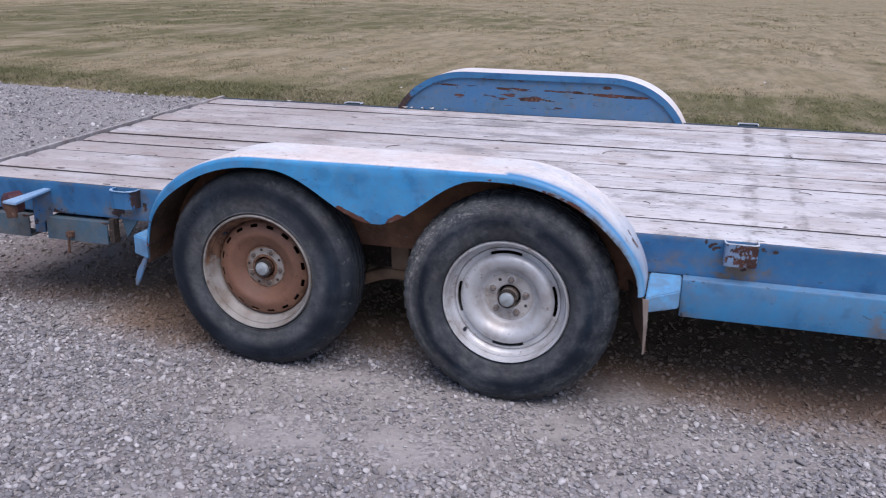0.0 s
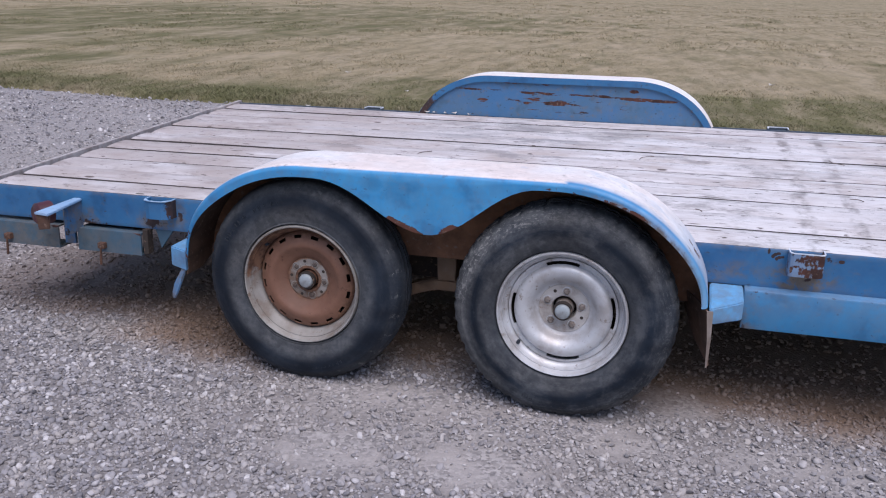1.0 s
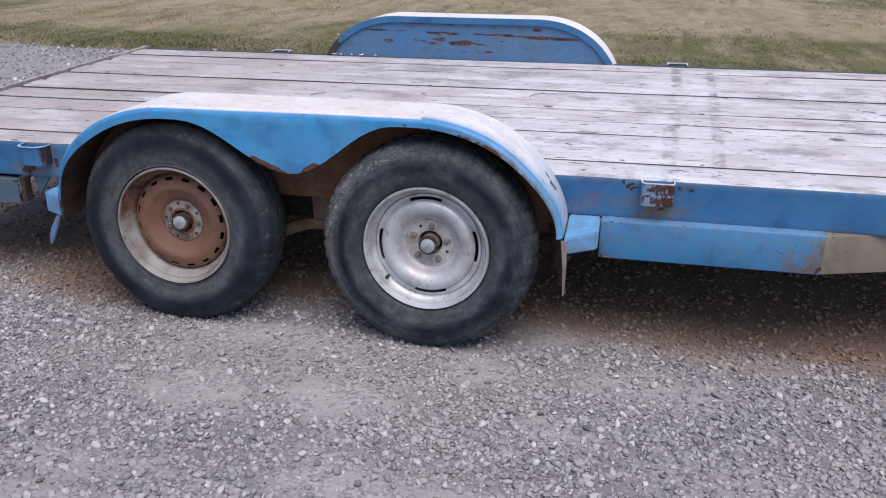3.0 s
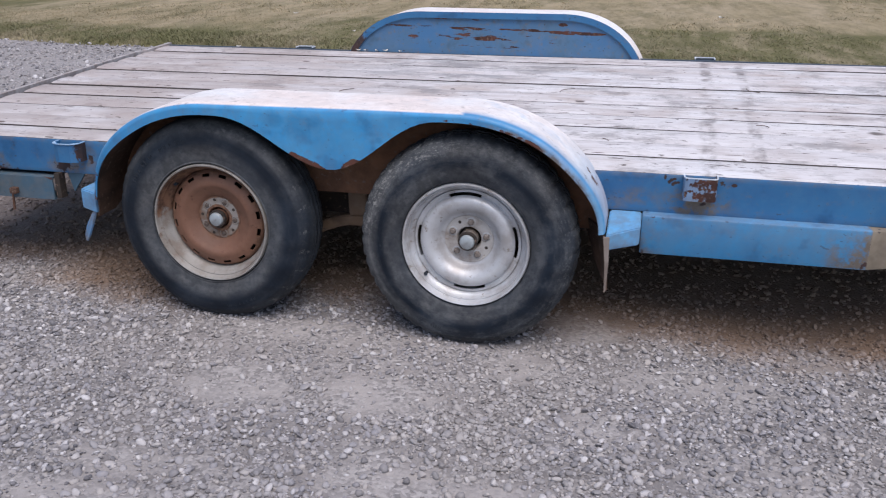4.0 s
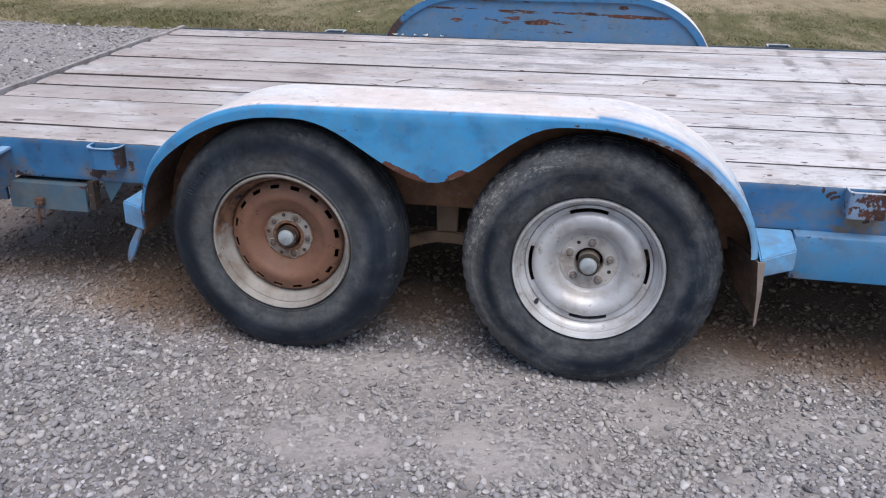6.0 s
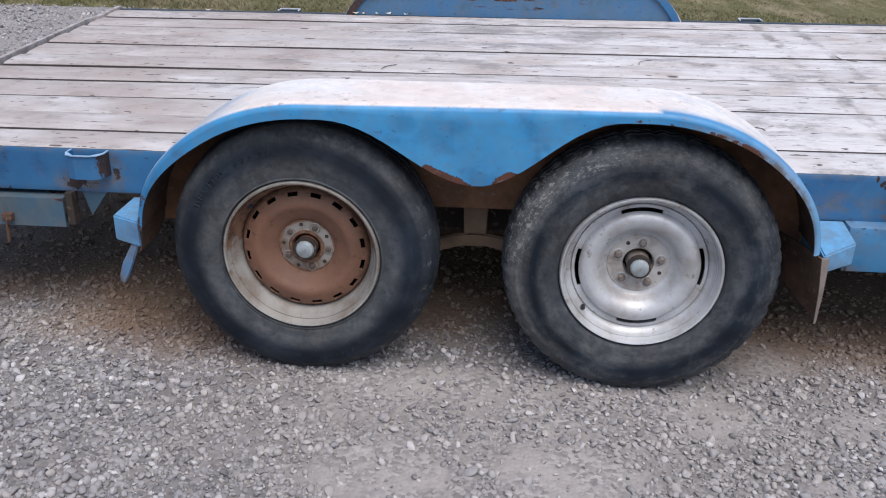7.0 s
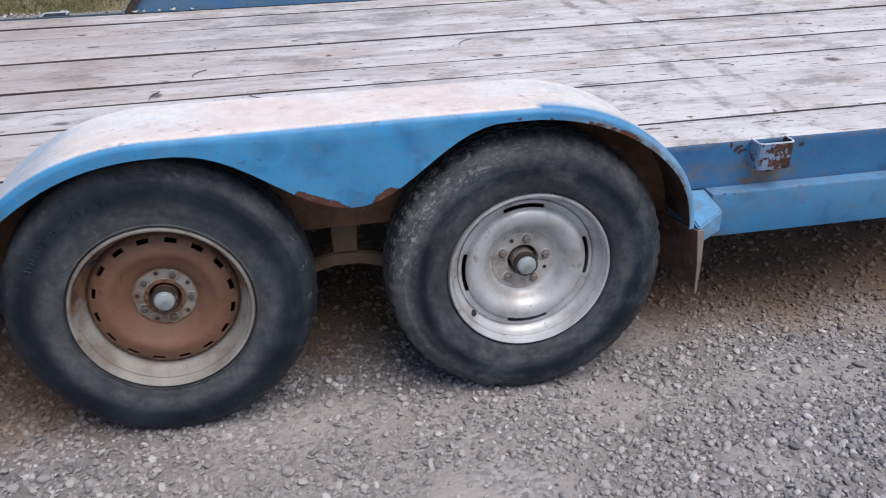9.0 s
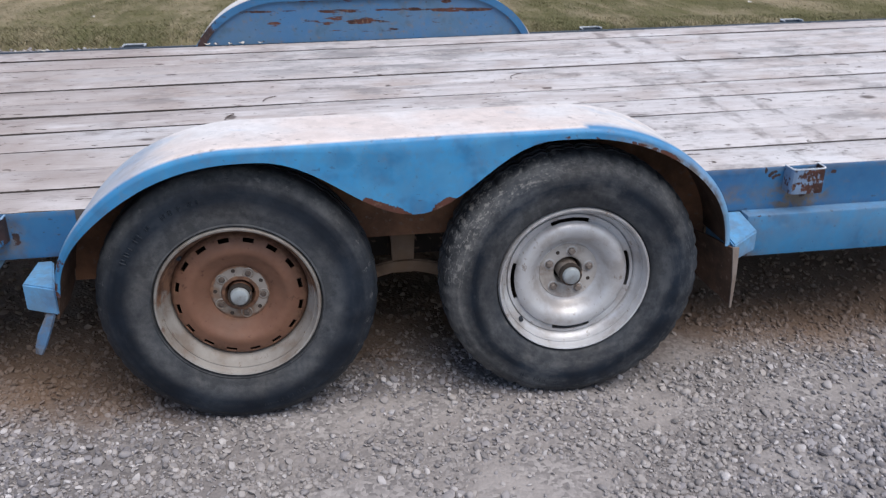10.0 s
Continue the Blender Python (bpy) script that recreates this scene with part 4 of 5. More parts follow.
def fender_sheet(inset=0.0):
    """Curved top sheet that rolls over into the outer skirt (near side) or a turned-down inner lip (far side)."""
    bm = bmesh.new()
    rows = []
    for k in range(97):
        (x, w), n = fender_top(k / 96)
        drop = skirt_drop(x) if 0.30 < k / 96 < 0.70 else rim_drop(k / 96)
        cross = [(0.160, 0.0), (0.12, 0.0), (0.06, 0.0), (0.0, 0.0), (-0.045, 0.0), (-0.062, 0.001), (-0.070, 0.005), (-0.075, 0.013)]
        cross += [(-0.075, 0.013 + (drop - 0.013) * j / 6) for j in range(1, 7)]
        if inset:
            cross = [(0.163, 0.0), (0.06, 0.0), (-0.040, 0.0), (-0.064, 0.0015), (-0.069, 0.005), (-0.069, (drop - 0.005) * 0.5), (-0.069, drop - 0.004 - inset)]
        drift = ramp01(0.64 - w, 0.0, 0.22) if not 0.3 < k / 96 < 0.7 else 0.0
        x += math.copysign(0.010, x - 0.4) * drift
        rows.append([bm.verts.new((x + n.x * (d + inset), y + (0.048 * drift - lean_out(x)) * ramp01(0.10 - y, 0.0, 0.10), w + n.y * (d + inset))) for y, d in cross])
    for r0, r1 in zip(rows, rows[1:]):
        for j in range(len(r0) - 1):
            bm.faces.new((r0[j], r0[j + 1], r1[j + 1], r1[j]))
    return thicken(bm, 0.004)


LOW_LINE = []
for k in range(60, 97):
    (x, w), n = fender_top(k / 96)
    LOW_LINE.append((x + n.x * rim_drop(k / 96), w + n.y * rim_drop(k / 96)))


def on_skirt(c, slack):
    """True on the outer skirt, which leans inwards towards the fender's ends."""
    drift = ramp01(0.64 - (c.z - SLOPE * c.x), 0.0, 0.22) if c.x < 0.05 or c.x > 0.82 else 0.0
    return c.y < -0.075 + 0.048 * drift - lean_out(c.x) + slack


def near_wear(c):
    edge = 0.0
    if on_skirt(c, 0.022):
        low = 0.757 - skirt_drop(c.x)
        if 0.06 < c.x < 0.82:
            edge = 0.55 * (1 - ramp01(c.z - SLOPE * c.x - low, 0.0, 0.028)) * (0.30 + 0.70 * max(1 - ramp01(abs(c.x - 0.375), 0.04, 0.075), 0.9 * (1 - ramp01(abs(c.x - 0.505), 0.015, 0.035))))
        if c.x > 0.86:
            best = min((Vector((c.x, c.z - SLOPE * c.x)) - Vector(p)).length for p in LOW_LINE)
            edge = 0.06 + (0.15 + 0.10 * (1 - ramp01(c.x, 1.03, 1.12))) * (1 - ramp01(best, 0.004, 0.016))
        edge = max(edge, 0.34 * ramp01(-c.x, 0.30, 0.40))
    elif c.x > 1.0:
        edge = 0.20 * ramp01(c.x, 1.0, 1.15)
    return edge


def top_fade(c):
    """Bleached paint on the flat of the top, blue left on the falling ends."""
    if on_skirt(c, 0.009):
        if c.x > 0.86:
            best = min((Vector((c.x, c.z - SLOPE * c.x)) - Vector(p)).length for p in LOW_LINE)
            return 0.15 * (1 - ramp01(best, 0.004, 0.014)) * ramp01(c.x, 0.9, 1.0) + 0.13 * ramp01(c.x, 0.98, 1.15)
        return 0.0
    if c.x > 0.85:
        return (1.20 - 0.18 * (1 - ramp01(abs(c.x - 1.06), 0.03, 0.14)) - 0.62 * ramp01(c.x, 1.10, 1.25)) * ramp01(c.y - 0.048 * ramp01(0.64 - (c.z - SLOPE * c.x), 0.0, 0.22) + lean_out(c.x), -0.066, -0.028)
    return (0.62 * ramp01(c.x, -0.44, -0.30) + 0.63 * ramp01(c.x, -0.26, -0.04)) * ramp01(-c.x, -1.10, -0.80) + 0.75 * ramp01(c.x, 1.02, 1.12) * ramp01(c.y, -0.066, -0.01)


def skirt_muck(c):
    if c.x > 0.86 and on_skirt(c, 0.006):
        best = min((Vector((c.x, c.z - SLOPE * c.x)) - Vector(p)).length for p in LOW_LINE)
        return 0.75 * ramp01(c.x, 0.88, 0.98) * (1 - ramp01(best, 0.004, 0.016)) + 0.15
    return 0.15


fender = part("fender", fender_sheet(), BLUE, trailer, "blue teardrop fender with bleached top and rusty edge", True, True)
attribute(fender, "wear", near_wear)
attribute(fender, "fade", top_fade)
attribute(fender, "muck", skirt_muck)


def arch_outline(drop, low, spread=0.0):
    pts = []
    for k in range(41):
        (x, w), n = fender_top(k / 40)
        x, w = x + n.x * drop, w + n.y * drop
        x += math.copysign(spread, x - 0.4) * ramp01(0.64 - w, 0.0, 0.22)
        if w > low:
            pts.append((x, w))
    return [(pts[0][0] - 0.004, low)] + pts + [(pts[-1][0] + 0.004, low)]


part("liner", fender_sheet(0.006), LINER, fender, "muddy brown underside", True, True)
part("inner_panel", prism(arch_outline(0.007, 0.36, 0.010) + [(1.15, 0.36), (1.15, 0.425), (-0.28, 0.425), (-0.28, 0.36)], 0.1375, 0.1445), INNER_RUST, fender, "rusty brown inner fender panel", tilt=True)

# far fender, mirrored, a touch forward and taller
bm = fender_sheet()
for v in bm.verts:
    v.co = Vector((v.co.x * 1.02 + 0.04, 2.575 - v.co.y, v.co.z + 0.030))
far_fender = part("fender", bm, BLUE, trailer, "far blue fender with whitened top and flaking inner side", True, True)
bm = fender_sheet(0.006)
for v in bm.verts:
    v.co = Vector((v.co.x * 1.02 + 0.04, 2.575 - v.co.y, v.co.z + 0.030))
part("liner", bm, LINER, far_fender, "muddy brown underside", True, True)
attribute(far_fender, "fade", lambda c: 1.5 * ramp01(c.x, -0.37, -0.24))
attribute(far_fender, "wear", lambda c: 0.5 * (1 - ramp01(c.x, -0.40, -0.24)))
bm = prism([(x * 1.02 + 0.04, w + 0.03) for x, w in arch_outline(0.024, 0.50)], 2.420, 2.427)
bmesh.ops.subdivide_edges(bm, edges=bm.edges[:], cuts=1)
panel = part("inner_panel", bm, BLUE_CHIPPED, far_fender, "flaking blue panel with brown rust streaks", tilt=True)
bm = bmesh.new()
rows = []
for k in range(65):
    (x, w), n = fender_top(k / 64)
    ring = []
    for y, d in ((2.404, 0.0), (2.404, 0.034), (2.409, 0.034), (2.409, 0.004)):
        ring.append(bm.verts.new(((x + n.x * d) * 1.02 + 0.04, y, w + n.y * d + 0.030)))
    rows.append(ring)
for r0, r1 in zip(rows, rows[1:]):
    for j in range(4):
        bm.faces.new((r0[j], r0[(j + 1) % 4], r1[(j + 1) % 4], r1[j]))
bm.faces.new(rows[0]), bm.faces.new(rows[-1][::-1])
lip = part("turned_lip", bm, BLUE_RAIL, far_fender, tilt=True)
attribute(lip, "wear", lambda c: 0.6 * (1 - ramp01(c.x, -0.36, -0.18)) + 0.05)


# brackets at the fender's two ends, and the flaps below them
def bracket(x0, x1, y0, y1, w0, w1, back=0.55, rise=0.0):
    bm = prism([(x0, y0), (x1, y1), (x1, NEAR), (x0 + (x1 - x0) * back, NEAR)], w0, w1, 0.004, axis="z")
    for v in bm.verts:
        if v.co.z > (w0 + w1) / 2:
            v.co.z += rise * ramp01(v.co.y, y0, NEAR)
    return bm


br = part("end_bracket", bracket(1.2905, 1.388, -0.034, 0.036, 0.352, 0.402, 0.0, 0.024), BLUE, fender, "pale blue welded end bracket", tilt=True)
attribute(br, "fade", lambda c: 0.10)
attribute(br, "muck", lambda c: 0.35)
br = part("end_bracket", bracket(-0.424, -0.512, -0.034, 0.010, 0.345, 0.416), BLUE, fender, "pale blue welded end bracket", tilt=True)
attribute(br, "fade", lambda c: 0.10)
attribute(br, "muck", lambda c: 0.35)


def flap(points, y0, y1, lip, taper, bend=0.0):
    """A hanging sheet with a lip turned towards the outside."""
    bm = bmesh.new()
    rows = []
    n = len(points)
    for k, (x, w) in enumerate(points):
        t = k / (n - 1)
        rows.append([bm.verts.new((x + dx, y, w)) for dx, y in ((lip, y0), (0, y0), (-0.4 * bend * (1 - t * t), y0 + (y1 - y0) * 0.5 * (1 - taper * t ** 3)), (-bend * (1 - t * t), y0 + (y1 - y0) * (1 - taper * t ** 3)))])
    for r0, r1 in zip(rows, rows[1:]):
        for j in range(3):
            bm.faces.new((r0[j], r0[j + 1], r1[j + 1], r1[j]))
    return thicken(bm, 0.005)


part("mud_flap", flap([(1.284, 0.395), (1.288, 0.37), (1.294, 0.33), (1.298, 0.29), (1.300, 0.26), (1.301, 0.24), (1.302, 0.225)], -0.034, 0.17, 0.004, 0.93, 0.075), LINER, fender, "rusty brown hanging fender end", tilt=True)
part("flap_edge", prism([(1.283, 0.398), (1.301, 0.398), (1.304, 0.31), (1.302, 0.222), (1.297, 0.220), (1.293, 0.31)], -0.041, -0.036), FLAP_TAN, fender, "pale brown flap edge", tilt=True)
part("mud_flap", flap([(-0.424, 0.42), (-0.430, 0.36), (-0.436, 0.33)], -0.020, 0.14, 0.0, 0.35), LINER, fender, "rusty brown fender end", tilt=True)
bm = bmesh.new()
rows = [[bm.verts.new((x - 0.014 * s, -0.012 + 0.02 * (1 - s), w)), bm.verts.new((x + 0.014 * s, -0.026, w + 0.005)), ] for x, w, s in ((-0.440, 0.370, 0.5), (-0.456, 0.330, 0.9), (-0.474, 0.290, 1.1), (-0.488, 0.255, 1.0), (-0.497, 0.232, 0.7))]
for r0, r1 in zip(rows, rows[1:]):
    bm.faces.new((r0[0], r0[1], r1[1], r1[0]))
tab = part("bent_tab", thicken(bm, 0.006), BLUE_RAIL, fender, "bent dull blue steel tab", tilt=True)
attribute(tab, "fade", lambda c: 0.06)
attribute(tab, "muck", lambda c: 0.75)


# stake pockets
def pocket(x0, x1, y0, y1, w0, w1, round_=0.012, t=0.0045):
    outer = [(x0, y1), (x0, y0 + round_), (x0 + round_ * 0.3, y0 + round_ * 0.3), (x0 + round_, y0), (x1 - round_, y0), (x1 - round_ * 0.3, y0 + round_ * 0.3), (x1, y0 + round_), (x1, y1)]
    inner = [(x1 - t, y1), (x1 - t, y0 + round_), (x1 - round_, y0 + t), (x0 + round_, y0 + t), (x0 + t, y0 + round_), (x0 + t, y1)]
    return prism(outer + inner, w0, w1, axis="z")


BLUE_POCKET = painted("scabby_blue_paint", (0.10, 0.22, 0.38), (0.055, 0.17, 0.34), (0.26, 0.28, 0.31), 0.385, (6.5, 6.5, 5.0), under=0.10,
                      patches=((1.565, 0.563, 0.045, 0.018, 0.17), (1.530, 0.532, 0.030, 0.014, 0.14), (1.578, 0.522, 0.040, 0.022, 0.17), (1.596, 0.565, 0.012, 0.026, 0.20)))
pk = part("stake_pocket", pocket(1.502, 1.600, 0.096, NEAR, 0.484, DECK), BLUE_POCKET, trailer, "scabby blue stake pocket with red-brown rust", tilt=True)
attribute(pk, "fade", lambda c: 0.12)
attribute(pk, "muck", lambda c: 0.5 * (1 - ramp01(c.z, 0.50, 0.55)))
part("pocket_rim", pocket(1.501, 1.601, 0.095, NEAR, DECK - 0.001, DECK + 0.002, 0.012, 0.0035), WORN_EDGE, pk, "worn white pocket rim", tilt=True)
pk = part("stake_pocket", pocket(-0.672, -0.566, 0.092, NEAR, 0.480, DECK - 0.008, 0.03), BLUE_RAIL, trailer, "blue stake pocket with rusted side", tilt=True)
attribute(pk, "wear", lambda c: 0.5 * ramp01(c.x, -0.59, -0.566))
part("pocket_rim", pocket(-0.673, -0.565, 0.087, NEAR, DECK - 0.009, DECK - 0.006, 0.03), PALE_EDGE, pk, "pale worn pocket rim", tilt=True)
for x in (1.60, -0.71, 2.72):
    far_pocket = None
    for w0, w1, mat in ((DECK - 0.12, DECK + 0.004, FAR_EDGE), (DECK + 0.004, DECK + 0.009, WORN_EDGE)):
        bm = pocket(0.0, 0.108, 0.0, 0.06, w0, w1, 0.012, 0.005)
        for v in bm.verts:
            v.co = Vector((x + v.co.x, FAR + 0.072 - v.co.y, v.co.z))
        far_pocket = part("pocket_rim" if far_pocket else "stake_pocket", bm, mat, far_pocket or trailer, "worn white pocket rim" if far_pocket else "grimy blue stake pocket with pale rim", tilt=True)

# hanging gear along the rail behind the wheels
part("gusset", prism([(-0.660, 0.428), (-0.585, 0.430), (-0.640, 0.355)], NEAR + 0.004, NEAR + 0.012), TEAL_WORN, trailer, tilt=True)


def channel(x0, x1, y0, y1, w0, w1, t=0.006):
    """A ramp channel, open at its end."""
    bm = prism([(y0, w0), (y1, w0), (y1, w0 + t), (y0 + t, w0 + t), (y0 + t, w1 - t), (y1, w1 - t), (y1, w1), (y0, w1)], x0, x1)
    for v in bm.verts:
        v.co = Vector((v.co.y, v.co.x, v.co.z))
    return bm


ch = part("ramp_channel", channel(-0.975, -0.705, 0.118, 0.20, 0.328, 0.412), TEAL_WORN, trailer, "weathered grey-green steel channel with rusty end", tilt=True)
attribute(ch, "muck", lambda c: 0.30)
attribute(ch, "wear", lambda c: 0.0 + 0.16 * ramp01(c.x, -0.76, -0.70) + 0.20 * ramp01(c.z - SLOPE * c.x, 0.395, 0.41))
ch = part("ramp_channel", channel(-1.50, -1.058, 0.118, 0.20, 0.326, 0.412), TEAL_WORN, trailer, "weathered grey-green steel channel", tilt=True)
attribute(ch, "muck", lambda c: 0.55)
attribute(ch, "wear", lambda c: 0.10 + 0.12 * (c.z > 0.38))
part("hanger_post", box(-0.701, -0.680, 0.125, 0.16, 0.332, 0.427, 0.003), DARK_STEEL, trailer, "rusty steel hanger post", tilt=True)
for x in (-0.865, -1.28):
    part("hook_bolt", tube([(x, 0.112, 0.365), (x, 0.098, 0.36), (x, 0.098, 0.33), (x - 0.005, 0.10, 0.285)], 0.0045), RUST, trailer, "rusty hook bolt", True, True)
    part("bolt_nut", box(x - 0.014, x + 0.014, 0.098, 0.12, 0.345, 0.368, 0.004), RUST, trailer, "rusty bolt block", tilt=True)
strap = part("hanger_strap", box(-1.040, -0.994, 0.128, 0.140, 0.345, 0.50, 0.002), BLUE_RAIL, trailer, "dull blue steel strap", tilt=True)
attribute(strap, "muck", lambda c: 0.75)

shelf = part("lamp_bracket", prism([(-0.990, -0.075), (-0.925, -0.085), (-0.962, NEAR), (-0.995, NEAR)], 0.511, 0.520, 0.002, axis="z"), BLUE, trailer, "light blue steel lamp bracket jutting from the rail", tilt=True)
attribute(shelf, "fade", lambda c: 0.30)
web = part("bracket_web", box(-0.975, -0.966, 0.055, NEAR, 0.40, 0.512), BLUE_RAIL, shelf, tilt=True)
attribute(web, "muck", lambda c: 0.7)
attribute(web, "wear", lambda c: 0.22 * (1 - ramp01(c.z, 0.43, 0.47)))
part("bracket_face", prism([(-0.988, 0.511), (-0.932, 0.511), (-0.935, 0.462), (-0.980, 0.455)], -0.073, -0.065, 0.002), RUST, shelf, "rusty bracket plate", tilt=True)
bm = revolve([(0.0, -0.03), (0.03, -0.028), (0.04, -0.02), (0.042, 0.03), (0.0, 0.03)], 24)
bmesh.ops.rotate(bm, verts=bm.verts[:], cent=(0, 0, 0), matrix=Matrix.Rotation(radians(-25), 3, "Z"))
bmesh.ops.translate(bm, verts=bm.verts[:], vec=(-1.045, 0.03, 0.485))
part("marker_lamp", bm, RED_LENS, shelf, "dull dark red marker lamp", True, True)

# running gear between the wheels
# added dark plate, stands in for deep shade in the openings by the hanger
part("gap_backing", box(-0.40, 1.24, 0.33, 0.345, 0.285, 0.44, 0.002), DARK_STEEL, trailer, "added dark plate behind the openings by the spring hanger", tilt=True)
part("spring_hanger", prism([(0.398, 0.43), (0.468, 0.43), (0.462, 0.285), (0.404, 0.285)], 0.20, 0.262, 0.003), GEAR_BROWN, trailer, "dusty brown spring hanger", tilt=True)
arch = []
for k in range(13):
    u = k / 12
    arch.append((0.255 + 0.36 * u, 0.326 - 0.055 * (2 * u - 1) ** 2))
part("equalizer", prism(arch + [(x, w - 0.036 - 0.01 * abs(2 * i / 12 - 1)) for i, (x, w) in list(enumerate(arch))[::-1]], 0.196, 0.225, 0.004), GEAR_BROWN, trailer, "dusty brown equalizer bar", tilt=True)


def leaf(x0, x1):
    arc = [(x0 + (x1 - x0) * k / 16, 0.262 - 0.03 * math.sin(math.pi * k / 16)) for k in range(17)]
    return prism(arch_pair(arc), 0.20, 0.245)


def arch_pair(arc):
    return arc + [(x, w - 0.03) for x, w in arc[::-1]]


part("leaf_spring", leaf(-0.34, 0.27), DARK_STEEL, trailer, tilt=True)
part("leaf_spring", leaf(0.60, 1.20), DARK_STEEL, trailer, tilt=True)
for x, h in ((0.0, 0.343), (0.861, 0.346)):
    part("axle", tube([(x, 0.10, h - 0.06), (x, 2.47, h - 0.06)], 0.033, 14), DARK_STEEL, trailer, "dark steel axle tube", True)

# ---- wheels ----
MID = 0.046


def tyre_mesh(seed, worn, lip):
    prof = [(0.196, -0.006 - lip), (0.2025, -0.012 - lip), (0.2060, -0.0200 - lip), (0.2095, -0.0300 - lip), (0.2140, -0.0345 - 0.5 * lip), (0.220, -0.0390 - 0.3 * lip), (0.228, -0.0425), (0.236, -0.0455), (0.246, -0.0480), (0.258, -0.0497), (0.267, -0.0502),
            (0.276, -0.0500), (0.294, -0.0470), (0.308, -0.0422), (0.3105, -0.0420), (0.316, -0.0385), (0.327, -0.0310), (0.336, -0.0220), (0.342, -0.0120), (0.3455, 0.0020),
            (0.348, 0.0180), (0.3405, 0.0190), (0.3405, 0.0240), (0.349, 0.0250), (0.3495, MID - 0.008), (0.342, MID - 0.007), (0.342, MID)]
    prof = prof + [(r, 2 * MID - y) for r, y in prof[::-1][1:]]
    segs = 168
    bm = revolve(prof, segs)
    n = len(prof)
    bm.verts.ensure_lookup_table()
    for i, (r, y) in enumerate(prof):
        for k in range(segs):
            v = bm.verts[i * segs + k]
            notch = 0.0
            if r > 0.318 and k % 6 in (0,):
                notch = 0.0065 * worn * ramp01(r, 0.318, 0.338)
            elif r > 0.318 and (k % 6 == 3):
                notch = 0.003 * worn * ramp01(r, 0.33, 0.345)
            lump = 0.0012 * noise.noise((v.co.x * 9 + seed, v.co.y * 9, v.co.z * 9))
            f = (r - notch + lump) / r
            v.co.x *= f
            v.co.z *= f
            if v.co.z < -0.20:
                v.co.y += math.copysign(0.004, v.co.y - MID) * ramp01(-v.co.z, 0.2, 0.3) * ramp01(r, 0.23, 0.30)
            v.co.z = max(v.co.z, -0.3435)
    return bm


def tyre_dust_sheen(c):
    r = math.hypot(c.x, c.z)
    # dust by the rim; the paler upper shoulder is sky sheen put into the colour
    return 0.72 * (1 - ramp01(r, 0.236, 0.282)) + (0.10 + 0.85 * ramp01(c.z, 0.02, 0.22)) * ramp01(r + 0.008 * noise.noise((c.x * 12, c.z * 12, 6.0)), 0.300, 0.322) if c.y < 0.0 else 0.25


def worn_dust_sheen(c):
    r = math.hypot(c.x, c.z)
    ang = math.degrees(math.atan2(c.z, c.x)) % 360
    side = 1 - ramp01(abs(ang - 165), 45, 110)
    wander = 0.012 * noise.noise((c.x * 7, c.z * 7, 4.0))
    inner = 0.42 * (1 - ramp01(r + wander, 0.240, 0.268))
    # dust on one side, and painted sky sheen over the upper half
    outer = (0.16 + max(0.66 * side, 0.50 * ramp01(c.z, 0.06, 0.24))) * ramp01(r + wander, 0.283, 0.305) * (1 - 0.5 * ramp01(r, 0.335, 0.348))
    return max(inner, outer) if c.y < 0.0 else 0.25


def tyre_scuff(c):
    r = math.hypot(c.x, c.z)
    ang = math.degrees(math.atan2(c.z, c.x))
    k = ramp01(r, 0.285, 0.325)
    return k * (0.16 + 0.84 * (1 - ramp01(abs(ang - 140), 22, 48))) if c.y < 0.02 else 0.15


def shoulder_ticks(c):
    """Pale short ribs left on a shoulder that is worn smooth."""
    r = math.hypot(c.x, c.z)
    step = round(math.degrees(math.atan2(c.z, c.x)) / (360 / 168))
    return 0.9 * ramp01(r, 0.318, 0.326) * (1 - ramp01(r, 0.340, 0.346)) * (step % 6 == 0) + 0.10 * ramp01(r, 0.30, 0.33) if c.y < 0.02 else 0.1


BARREL = [(0.2095, -0.016), (0.2085, -0.027), (0.2055, -0.0315), (0.2015, -0.030), (0.1985, -0.023), (0.1970, -0.014), (0.1945, -0.0100), (0.1925, -0.0122), (0.1895, -0.0118), (0.1868, -0.0050), (0.1835, 0.004), (0.1790, 0.007), (0.1750, 0.010),
          (0.1715, 0.018), (0.1695, 0.032), (0.1680, 0.060), (0.1680, 0.125), (0.1725, 0.125), (0.1740, 0.035), (0.1800, 0.012), (0.1900, 0.000), (0.2030, -0.006)]


def disc(profile, slots, segs=144, t=0.004):
    return thicken(revolve(profile, segs, skip=slots), -t)


def hex_nut(radius, length):
    bm = revolve([(0.0, -length), (radius * 0.62, -length), (radius, -length * 0.75), (radius, 0.0), (0.0, 0.0)], 6)
    return bm


